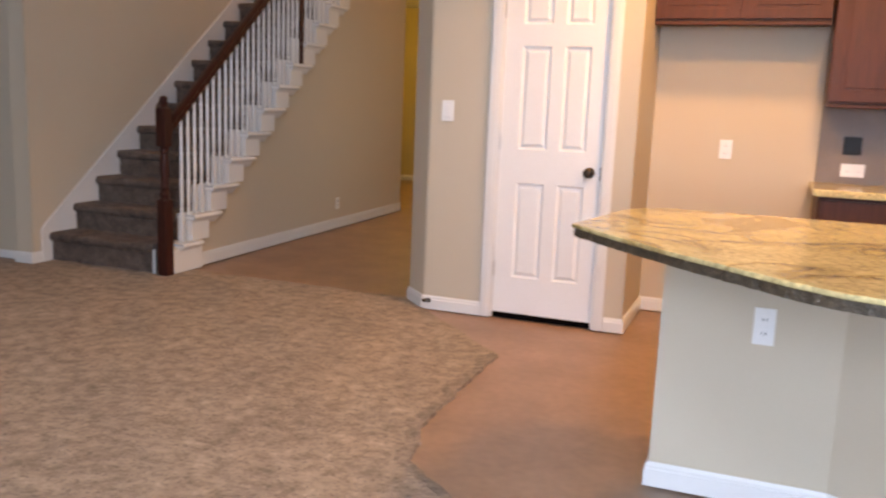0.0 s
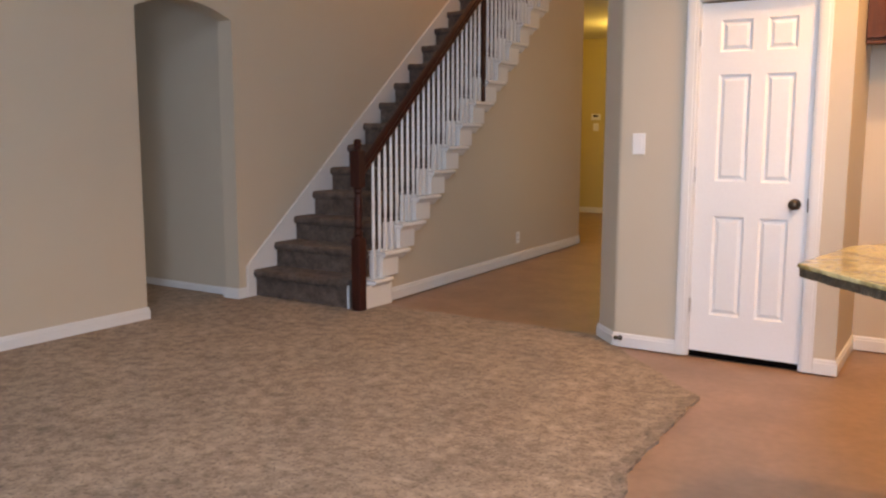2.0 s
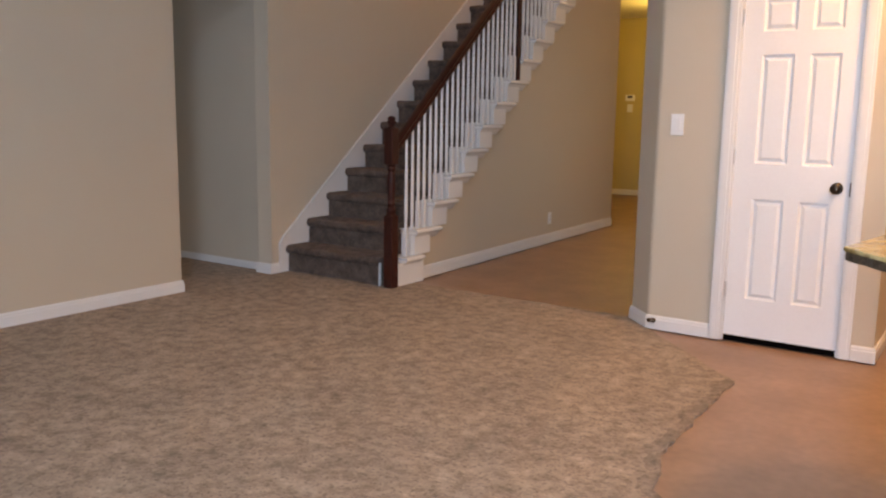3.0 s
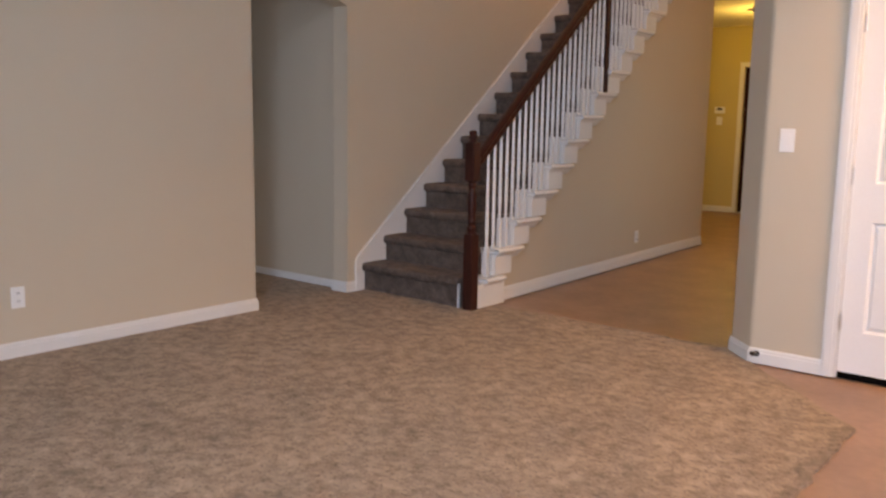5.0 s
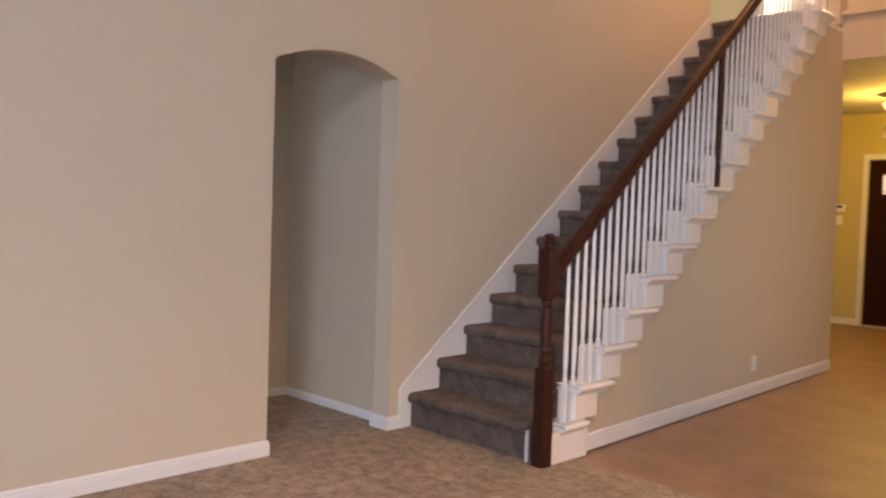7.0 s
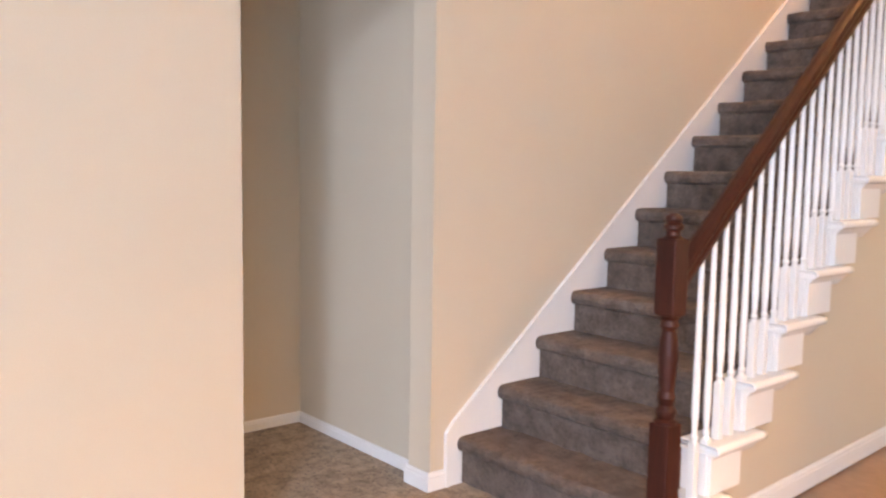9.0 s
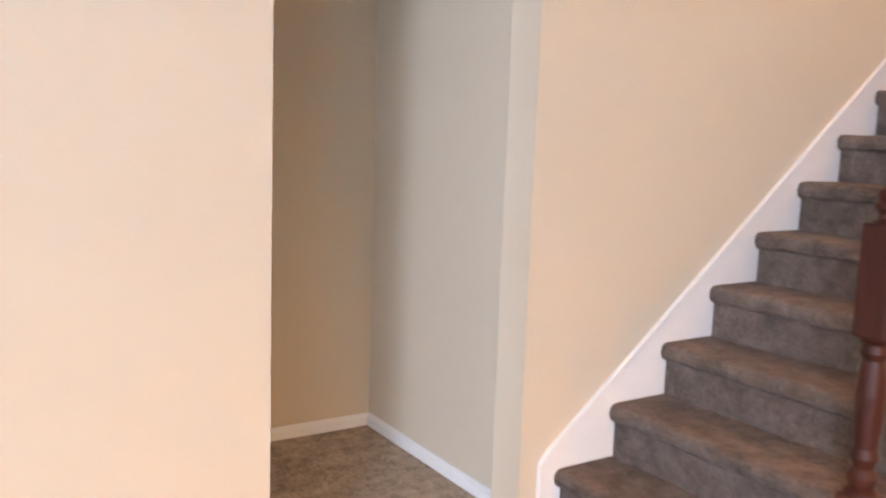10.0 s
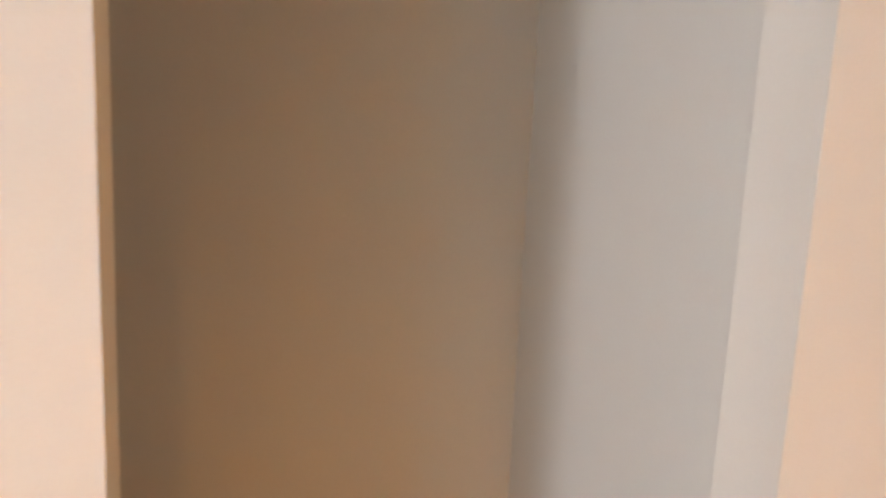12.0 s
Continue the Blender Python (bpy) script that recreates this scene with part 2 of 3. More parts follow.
def box(x0, y0, z0, x1, y1, z1, bevel=0.0, bm=None):
    own = bmesh.new()
    bmesh.ops.create_cube(own, size=1)
    for v in own.verts:
        v.co = Vector(((x0 + x1) / 2 + v.co.x * (x1 - x0), (y0 + y1) / 2 + v.co.y * (y1 - y0), (z0 + z1) / 2 + v.co.z * (z1 - z0)))
    if bevel:
        bmesh.ops.bevel(own, geom=own.edges[:], offset=bevel, segments=2, affect="EDGES", profile=0.5)
    if bm is None:
        return own
    return merge(bm, own)


def merge(bm, own):
    me = bpy.data.meshes.new("tmp")
    own.to_mesh(me)
    own.free()
    bm.from_mesh(me)
    bpy.data.meshes.remove(me)
    return bm


def prism(points, axis, a, b, bevel=0.0, bm=None):
    """A polygon drawn in the two other axes, pushed along an axis from a to b."""
    own = bmesh.new()

    def at(p, k):
        return {"x": (k, p[0], p[1]), "y": (p[0], k, p[1]), "z": (p[0], p[1], k)}[axis]
    lower = [own.verts.new(at(p, a)) for p in points]
    upper = [own.verts.new(at(p, b)) for p in points]
    own.faces.new(lower)
    own.faces.new(upper)
    n = len(points)
    for i in range(n):
        own.faces.new((lower[i], lower[(i + 1) % n], upper[(i + 1) % n], upper[i]))
    bmesh.ops.recalc_face_normals(own, faces=own.faces)
    if bevel:
        bmesh.ops.bevel(own, geom=own.edges[:], offset=bevel, segments=2, affect="EDGES", profile=0.5)
    if bm is None:
        return own
    return merge(bm, own)


def lathe(profile, centre, segments=20, bm=None):
    """Rings of (radius, height) round a vertical axis."""
    own = bmesh.new()
    rings = []
    for r, z in profile:
        rings.append([own.verts.new((centre[0] + r * math.cos(2 * math.pi * i / segments), centre[1] + r * math.sin(2 * math.pi * i / segments), centre[2] + z)) for i in range(segments)])
    for p, q in zip(rings, rings[1:]):
        for i in range(segments):
            own.faces.new((p[i], p[(i + 1) % segments], q[(i + 1) % segments], q[i]))
    own.faces.new(rings[0])
    own.faces.new(rings[-1])
    if bm is None:
        return own
    return merge(bm, own)


def baseboard(name, points, height=0.10, depth=0.014, mat=None):
    """A moulded board swept along floor points; the wall is on the right of the way walked."""
    own = bmesh.new()
    prof = [(0, 0), (depth, 0), (depth, height * 0.72), (depth * 0.75, height * 0.76), (depth * 0.75, height * 0.88), (depth * 0.35, height), (0, height)]
    pts = [Vector((x, y)) for x, y in points]
    rings = []
    for i, p in enumerate(pts):
        d0 = (p - pts[i - 1]).normalized() if i else (pts[1] - p).normalized()
        d1 = (pts[i + 1] - p).normalized() if i + 1 < len(pts) else d0
        n0, n1 = Vector((-d0.y, d0.x)), Vector((-d1.y, d1.x))
        mit = (n0 + n1) / max(0.2, 1 + n0.dot(n1))
        rings.append([own.verts.new((p.x + mit.x * u, p.y + mit.y * u, v)) for u, v in prof])
    k = len(prof)
    for a, b in zip(rings, rings[1:]):
        for i in range(k):
            own.faces.new((a[i], a[(i + 1) % k], b[(i + 1) % k], b[i]))
    own.faces.new(rings[0])
    own.faces.new(rings[-1])
    return solid(name, own, mat or TRIM, "white moulded baseboard along the wall", "baseboard", "structure")


# ---- large structure ----
HIGH = 5.6          # ceiling of the two-storey room
UP = 3.185          # upper floor
LOW = 2.89          # foyer and kitchen ceiling
ARCH_W, SPRING, CROWN = 0.874, 2.165, 2.262
YF = 9.57           # front wall
XR = 7.4            # kitchen's far wall


def arch_points(n=14):
    pts = []
    for i in range(n + 1):
        u = i / n
        pts.append((ARCH_W * u, SPRING + (CROWN - SPRING) * (1 - (2 * u - 1) ** 2)))
    return pts


# wall with the arched opening and the stair flight beside it
outline = [(-5.5, 0), (0, 0)] + arch_points() + [(ARCH_W, 0), (5.55, 0), (5.55, 3.0), (4.66, 3.0), (4.66, HIGH), (-5.5, HIGH)]
west = prism(outline, "x", -0.14, 0.0)


def on_arch(v):
    """On the room's side of the arch: its curve and the jamb beside the stairs."""
    return abs(v.co.x) < 1e-4 and 0.03 < v.co.y < ARCH_W + 1e-4 and (v.co.z > SPRING - 1e-4 or abs(v.co.y - ARCH_W) < 1e-4)


# the jamb beside the stairs opens slightly towards the room
for v in west.verts:
    if on_arch(v) and abs(v.co.y - ARCH_W) < 1e-4:
        v.co.y += 0.009
solid("wall_west", west, PAINT, "beige painted wall with an arched opening", "wall", "structure")
# side passage behind the arch
solid("wall_passage_back", box(-1.36, -5.5, 0, -1.22, 1.08, 2.75), PAINT, "beige painted wall of the side passage", "wall", "structure")
solid("wall_passage_end", box(-1.22, 0.952, 0, -0.143, 1.08, 2.75), PAINT, "beige painted end wall of the side passage", "wall", "structure")
solid("ceiling_passage", box(-1.36, -5.5, 2.75, -0.143, 1.08, 2.87), CEIL, "white ceiling of the side passage", "ceiling", "structure")


def windowed_wall(name, x0, x1, y0, y1, z0, z1, holes, mat, label):
    """A wall along x with rectangular openings (x0, x1, z0, z1)."""
    xs = sorted({x0, x1, *[h[0] for h in holes], *[h[1] for h in holes]})
    zs = sorted({z0, z1, *[h[2] for h in holes], *[h[3] for h in holes]})
    bm = bmesh.new()
    for a, b in zip(xs, xs[1:]):
        for c, d in zip(zs, zs[1:]):
            mx, mz = (a + b) / 2, (c + d) / 2
            if any(h[0] < mx < h[1] and h[2] < mz < h[3] for h in holes):
                continue
            box(a, y0, c, b, y1, d, bm=bm)
    bmesh.ops.remove_doubles(bm, verts=bm.verts, dist=0.0005)
    return solid(name, bm, mat, label, "wall", "structure")


def plain_window(name, x0, x1, z0, z1, y0, y1, inside, bars=1):
    w = thing(name, ((x0 + x1) / 2, (y0 + y1) / 2, z0), "white framed window with clear glass panes", "window", kind="structure")
    f = 0.045
    ym = (y0 + y1) / 2
    part("window_frame", box(x0, ym - 0.03, z0, x0 + f, ym + 0.03, z1, 0.004), TRIM, w)
    part("window_frame", box(x1 - f, ym - 0.03, z0, x1, ym + 0.03, z1, 0.004), TRIM, w)
    part("window_frame", box(x0 + f, ym - 0.03, z0, x1 - f, ym + 0.03, z0 + f, 0.004), TRIM, w)
    part("window_frame", box(x0 + f, ym - 0.03, z1 - f, x1 - f, ym + 0.03, z1, 0.004), TRIM, w)
    step = (x1 - x0 - 2 * f) / bars
    for i in range(bars):
        a = x0 + f + i * step
        if i:
            part("mullion", box(a - 0.012, ym - 0.02, z0 + f, a + 0.012, ym + 0.02, z1 - f, 0.003), TRIM, w)
        p = part("pane", box(a + (0.012 if i else 0), ym - 0.003, z0 + f, a + step - (0.012 if i < bars - 1 else 0), ym + 0.003, z1 - f), GLASS, w)
        p.visible_shadow = False
    part("window_sill", box(x0 - 0.06, min(inside, ym), z0 - 0.03, x1 + 0.06, max(inside, ym), z0 - 0.002, 0.005), TRIM, w)
    return w


rear = [(wx - 0.75, wx + 0.75, z0, z1) for wx in (1.5, 5.5) for z0, z1 in ((0.65, 2.4), (3.4, 4.8))]
rear.append((-1.1, -0.25, 0.7, 2.25))
windowed_wall("wall_south", -1.36, XR, -5.66, -5.5, 0, HIGH, rear, PAINT, "beige painted window wall of the tall room")
for h in rear:
    plain_window("window_1", *h, -5.66, -5.5, -5.44, 2)

# pantry block: front wall with a chamfered corner, and the foyer wall behind it
DX0, DX1, DH = 3.518, 4.128, 2.035
PY = 1.09
front = bmesh.new()
prism([(2.88, 1.272), (3.055, PY), (DX0 - 0.012, PY), (DX0 - 0.012, PY + 0.12), (3.10, PY + 0.12), (3.0, 1.32), (3.0, 3.1), (2.88, 3.1)], "z", 0, HIGH, bm=front)
corner = [e for e in front.edges if abs(e.verts[0].co.z - e.verts[1].co.z) > 1 and e.verts[0].co.y < 1.3 and abs(e.verts[0].co.x - 2.9675) < 0.09]
bmesh.ops.bevel(front, geom=corner, offset=0.016, segments=3, affect="EDGES", profile=0.5)
solid("wall_pantry", front, PAINT, "beige painted pantry wall with an angled corner", "wall", "structure")
# the opening is out of view, added only to let the hall's fill lamp in
solid("wall_hall_east", prism([(3.1, 0), (3.1, 0.35), (5.1, 0.35), (5.1, 2.40), (3.1, 2.40), (3.1, HIGH), (YF, HIGH), (YF, 0)], "x", 2.88, 3.0), PAINT, "beige painted hall wall with an unseen, added opening", "wall", "structure")
solid("wall_pantry_header", box(DX0 - 0.012, PY, DH + 0.012, DX1 + 0.012, PY + 0.12, HIGH), PAINT, "beige painted wall over the pantry door", "wall", "structure")
solid("wall_pantry_side", prism([(DX1 + 0.012, PY), (4.318, PY), (4.318, 1.80), (4.20, 1.80), (4.20, PY + 0.12), (DX1 + 0.012, PY + 0.12)], "z", 0, HIGH), PAINT, "beige painted side wall of the pantry", "wall", "structure")
solid("wall_pantry_back", box(3.0, 1.80, 0, 4.318, 1.92, HIGH), PAINT, "beige painted inner pantry wall", "wall", "structure")
solid("wall_kitchen_back", box(4.318, 1.80, 0, XR, 1.92, HIGH), PAINT, "beige painted kitchen back wall", "wall", "structure")
east = [(wy - 0.75, wy + 0.75, z0, z1) for wy in (-4.5,) for z0, z1 in ((0.65, 2.4),)]
TURN = pose(XR, 0, 0, 0, 0, 90)


def onto_east(ob):
    """Swings a wall or window built along x onto the side wall, which runs along y."""
    ob.matrix_world = TURN @ ob.matrix_basis
    return ob


onto_east(windowed_wall("wall_east", -5.66, 1.92, -0.14, 0.0, 0, HIGH, east, PAINT, "beige painted side wall with windows"))
for h in east:
    onto_east(plain_window("window_1", *h, -0.14, 0.0, 0.05, 2))
solid("ceiling_high", box(-3.6, -5.66, HIGH, XR + 0.14, YF + 0.2, HIGH + 0.15), CEIL, "white painted high ceiling", "ceiling", "structure")
kc = prism([(3.86, -0.95), (4.45, -1.55), (5.4, -2.4), (XR, -2.4), (XR, 1.80), (4.318, 1.80), (4.318, PY - 0.004), (3.86, PY - 0.004)], "z", LOW, HIGH - 0.003)
solid("ceiling_kitchen", kc, CEIL, "white painted kitchen ceiling", "ceiling", "structure")

# foyer shell
holes = [(-0.19 - 0.012, 0.72 + 0.012, 0, 2.255 + 0.012), (-0.05, 0.86, 2.555, 2.70), (-1.86, -1.0, 4.36, 5.45), (0.05, 1.15, 4.36, 5.45)]
windowed_wall("wall_front", -3.6, 2.88, YF, YF + 0.16, 0, UP - 0.02, holes[:2], GOLD, "golden painted front wall with the entrance door")
# separate upper piece, so that its colour can be brighter than the walls below
windowed_wall("wall_upper_front", -3.6, 2.88, YF, YF + 0.16, UP - 0.02, HIGH, holes[2:], PALE, "pale upper floor wall with windows")
solid("backdrop", box(-6, 14.0, 3.6, 6, 14.1, 12), glow("bright_overcast_sky", (0.93, 0.97, 1.0), 6.0), "bright white sky outside the upper windows", "sky", "structure")
solid("backdrop_porch", box(-2.5, 12.2, -0.2, 4, 12.3, 2.45), glow("bright_street_haze", (0.78, 0.78, 1.0), 0.42), "bright daylight outside the front door", "backdrop", "structure")
solid("porch_beam", box(-2.5, 12.0, 2.46, 4, 12.3, 3.2), material("grey_porch_paint", (0.09, 0.075, 0.09), rough=0.7), "grey porch beam outside the front door", "porch", "structure")
solid("wall_foyer_west", box(-1.75, 5.70, 0, -1.63, YF, UP - 0.3), GOLD, "golden painted foyer side wall", "wall", "structure")
solid("ceiling_foyer", box(-3.6, 5.57, LOW, 2.876, YF - 0.003, UP), CEIL, "white painted foyer ceiling", "ceiling", "structure")
solid("wall_landing_face", box(0.86, 5.54, LOW - 0.004, 2.878, 5.568, UP + 0.10), PAINT, "beige painted face of the upper floor", "wall", "structure")
solid("trim_landing", box(0.86, 5.50, UP + 0.10, 2.878, 5.66, UP + 0.145, 0.008), PAINT, "beige cap along the upper floor's edge", "trim", "structure")
solid("trim_landing_base", box(0.90, 5.522, UP + 0.145, 2.876, 5.65, UP + 0.235, 0.004), PAINT, "beige base board under the upper railing", "trim", "structure")
solid("floor_upper", box(-3.6, 4.735, UP - 0.28, 0.86, 5.568, UP - 0.004), CEIL, "upper floor edge at the stair head", "floor", "structure")
solid("floor_upper_carpet", box(-3.6, 4.73, UP - 0.002, 0.84, YF - 0.003, UP + 0.007, 0.002), STAIR_CARPET, "taupe carpet of the upper floor", "floor", "structure")
solid("wall_upper_west", box(-3.7, 4.0, UP - 0.3, -3.6, YF + 0.16, HIGH), PALE, "pale upper floor wall", "wall", "structure")
solid("wall_upper_hall", box(-3.6, 4.0, UP - 0.3, -0.143, 4.66, HIGH), PAINT, "painted upper hall wall", "wall", "structure")
solid("wall_stair_end", box(-0.14, 5.55, 0, 0.80, 5.68, LOW - 0.006), PAINT, "painted wall closing the space under the stairs", "wall", "structure")
plain_window("window_2", -1.86, -1.0, 4.36, 5.45, YF, YF + 0.16, YF - 0.05, 1)
plain_window("window_2", 0.05, 1.15, 4.36, 5.45, YF, YF + 0.16, YF - 0.05, 3)
tr = thing("window_3", (0.405, YF, 2.555), "narrow dark transom window above the front door", "window", kind="structure")
for a, b in ((-0.048, 0.395), (0.415, 0.858)):
    part("pane", box(a, YF + 0.050, 2.557, b, YF + 0.056, 2.698), GLASS, tr).visible_shadow = False
part("mullion", box(0.3955, YF + 0.035, 2.557, 0.4145, YF + 0.07, 2.698, 0.003), TRIM, tr)

# ground outside, and floors
solid("ground", box(-60, -90, -0.30, 70, 90, -0.20), material("lawn", (0.07, 0.10, 0.035), rough=0.9, vary=0.3, scale=2, fine=60, fine_vary=0.2, bump=0.3), "mown lawn round the house", "ground", "structure")
solid("floor", box(-3.7, -5.66, -0.20, XR + 0.14, YF + 0.2, -0.009), FLOOR, "smooth brown hard floor of kitchen and foyer", "floor", "structure")
edge = [(-1.22, -5.5), (XR, -5.5), (XR, -2.75), (5.35, -2.75), (4.86, -2.05), (4.45, -1.62), (4.16, -1.33), (3.92, -1.12), (3.83, -0.80), (3.805, -0.35), (3.80, 0.31),
        (3.06, 1.085), (2.87, 1.29), (1.05, 1.30), (0.97, 1.08), (0.0, 1.10), (-0.14, 0.94), (-1.22, 0.95)]
ragged = []


def wobble(q):
    """Uneven cut of the carpet's edge."""
    return Vector((0.020 * noise.noise(q * 6) + 0.009 * noise.noise(q * 19), 0.020 * noise.noise(q * 6 + Vector((4, 2, 0))) + 0.009 * noise.noise(q * 19 + Vector((4, 2, 0))), 0))


for (ax, ay), (bx, by) in zip(edge, edge[1:] + edge[:1]):
    n = max(1, int(math.hypot(bx - ax, by - ay) / 0.05)) if ax > 1.0 and bx > 1.0 and ay > -2.7 and by > -2.7 else 1
    for i in range(n):
        q = Vector((ax + (bx - ax) * i / n, ay + (by - ay) * i / n, 0))
        if n > 1 and i:
            q += wobble(q)
        ragged.append((q.x, q.y))
solid("floor_carpet", prism(ragged, "z", -0.0089, 0.003), CARPET, "tan cut-pile carpet of the living room", "carpet", "structure")

# rolled edge of the carpet along the kitchen floor, in a darker tone
line = [(3.80, 0.31), (3.805, -0.35), (3.83, -0.80), (3.92, -1.12), (4.16, -1.33), (4.45, -1.62)]
outer, inner = [], []
for (ax, ay), (bx, by) in zip(line, line[1:]):
    n = int(math.hypot(bx - ax, by - ay) / 0.03)
    for i in range(n):
        q = Vector((ax + (bx - ax) * i / n, ay + (by - ay) * i / n, 0))
        w = 0.055 + 0.04 * noise.noise(q * 6 + Vector((1, 8, 2))) + 0.035 * noise.noise(q * 22)
        q += wobble(q)
        outer.append((q.x + 0.006 + 0.006 * noise.noise(q * 40), q.y))
        inner.append((q.x - max(0.012, w), q.y))
solid("trim_carpet_edge", prism(outer + inner[::-1], "z", -0.0088, 0.0048), EDGE_CARPET, "darker ragged edge of the tan carpet", "carpet edge", "structure")

# under-stair wall, slightly out of square with the flight's wall
RISE, RUN, Y1 = 0.1985, 0.2437, 1.055
SKEW = -0.042


def xo(y):
    """Outer face of the flight."""
    return 1.055 + SKEW * (y - 1.16)


def skewed(bm):
    for v in bm.verts:
        v.co.x += SKEW * (v.co.y - 1.16)
    return bm


under = [(1.17, 0)]
for k in range(1, 17):
    yk = Y1 + RUN * (k - 1)
    under += [(max(1.17, yk + 0.05), RISE * k - 0.045), (yk + RUN + 0.05, RISE * k - 0.045)]
under = under[:-1] + [(5.62, RISE * 16 - 0.045), (5.62, 0)]
solid("wall_understairs", skewed(prism(under, "x", 0.955, 1.055, 0.0)), PAINT, "beige painted wall under the stair flight", "wall", "structure")

# baseboards
baseboard("baseboard", [(0, -5.5), (0, 0.0), (-0.14, 0.0)][::-1], 0.088)
baseboard("baseboard", [(-0.143, 0.952), (-1.22, 0.952), (-1.22, -5.4)], 0.06)
baseboard("baseboard", [(0.0, 1.0), (0.0, ARCH_W), (-0.14, ARCH_W), (-0.143, 0.95)], 0.085, 0.016)
baseboard("baseboard", [(xo(5.62), 5.62), (xo(1.16), 1.16)], 0.10, 0.014)
baseboard("baseboard", [(DX0 - 0.075, PY), (3.055, PY), (2.88, 1.272), (2.88, YF)][::1], 0.085)
baseboard("baseboard", [(4.60, 1.80), (4.318, 1.80), (4.318, PY), (DX1 + 0.08, PY)], 0.085)
baseboard("baseboard", [(5.28, 1.80), (4.60, 1.80)], 0.085)
baseboard("baseboard", [(-0.27, YF), (-1.63, YF)][::-1][::-1], 0.09)
baseboard("baseboard", [(2.88, YF), (0.80, YF)], 0.09)


# ---- staircase ----
stair = thing("staircase", (0.5, 1.05, 0), "carpeted staircase with white tread ends and skirt board", "staircase")


def carpet_step(k):
    """One tread and riser wrapped in carpet, with a rolled nosing."""
    y, z = Y1 + RUN * (k - 1), RISE * k
    prof = [(y, z - RISE + 0.004), (y, z - 0.048), (y - 0.012, z - 0.046), (y - 0.026, z - 0.034), (y - 0.031, z - 0.014), (y - 0.026, z + 0.006), (y - 0.014, z + 0.017),
            (y + 0.01, z + 0.020), (y + RUN + 0.01, z + 0.020), (y + RUN + 0.01, z - RISE + 0.004)]
    x1 = xo(y) - 0.085
    bm = prism(prof, "x", 0.016, x1)
    # soft, uneven pile edge
    bmesh.ops.subdivide_edges(bm, edges=[e for e in bm.edges if abs(e.verts[0].co.x - e.verts[1].co.x) > 0.5], cuts=70)
    for v in bm.verts:
        if 0.02 < v.co.x < x1 - 0.005:
            w = noise.noise(v.co * 7.0) * 0.007 + noise.noise(v.co * 33.0) * 0.0055
            v.co.y += w
            v.co.z += noise.noise(v.co * 9.0 + Vector((3, 1, 7))) * 0.005 + noise.noise(v.co * 31.0) * 0.004
    part("carpet_step", bm, STAIR_CARPET, stair, smooth=False)


for k in range(1, 17):
    carpet_step(k)

def bullnose(x0, x1, y0, y1, z0, z1, steps=10):
    """A board along y whose outer edge and both ends are rounded over."""
    r = (z1 - z0) / 2
    prof = [(x0, z0), (x0 + 0.003, z0), (x1 - r - 0.003, z0)]
    prof += [(x1 - r + r * math.cos(a), z0 + r + r * math.sin(a)) for a in (math.pi * (i / steps - 0.5) for i in range(steps + 1))]
    prof += [(x1 - r - 0.003, z1), (x0 + 0.003, z1), (x0, z1)]
    own = bmesh.new()
    rings = []
    turns = [math.radians(a) for a in (8, 25, 45, 65, 90)]
    rounds = [(y0 + r * (1 - math.cos(math.pi / 2 - a)), math.sin(a)) for a in turns]
    rounds += [(y0 + r + 0.003, 1.0)]
    rounds += [(y1 - (y - y0), k) for y, k in reversed(rounds)]
    for y, k in rounds:
        rings.append([own.verts.new((px - r * 0.6 * (1 - k) * (px > x0), y, z0 + r + (pz - z0 - r) * k)) for px, pz in prof])
    n = len(prof)
    for p, q in zip(rings, rings[1:]):
        for i in range(n):
            own.faces.new((p[i], p[(i + 1) % n], q[(i + 1) % n], q[i]))
    own.faces.new(rings[0])
    own.faces.new(rings[-1])
    return own


# white wooden ends of the treads, with the cove and the riser end under each
for k in range(1, 17):
    y, z = Y1 + RUN * (k - 1), RISE * k
    x = xo(y)
    part("tread_end", bullnose(x - 0.13, x + 0.082, y + (0.11 if k == 1 else 0.005), y + 0.355, z - 0.021, z + 0.014), TRIM, stair, "white painted tread end", smooth=True)
    cove = prism([(x, z - 0.074), (x + 0.020, z - 0.070), (x + 0.041, z - 0.048), (x + 0.061, z - 0.022), (x, z - 0.022)], "y", y + (0.11 if k == 1 else 0.03), y + 0.335)
    part("cove_moulding", cove, TRIM, stair)
    if k > 1:
        part("riser_end", box(x - 0.11, y + 0.025, z - RISE + 0.015, x + 0.042, y + 0.235, z - 0.022, 0.003), TRIM, stair, "white painted riser end")
part("plinth", prism([(1.095, 0.0), (1.43, 0.0), (1.43, RISE - 0.022), (1.095, RISE - 0.022)], "x", 0.94, 1.105, 0.004), TRIM, stair, "white painted plinth under the first tread")
part("riser_end", box(0.971, 1.032, 0.0, 0.980, 1.056, RISE - 0.02, 0.002), TRIM, stair, "narrow white riser edge beside the newel post")
# skirt board against the wall
sk = [(0.965, 0.0), (0.965, 0.246), (1.00, 0.284)]
ytop, slope = 4.66, RISE / RUN
sk += [(ytop, 0.284 + (ytop - 1.00) * 0.808), (ytop, UP - 0.35), (1.3, 0.0)]
part("skirt_board", prism(sk, "x", 0.0025, 0.015), TRIM, stair, "white sloping skirt board")
cap = [(0.958, 0.0), (0.958, 0.247), (0.997, 0.292), (ytop, 0.292 + (ytop - 0.997) * 0.808), (ytop, 0.273 + (ytop - 0.997) * 0.808), (1.005, 0.275), (0.974, 0.239), (0.974, 0.0)]
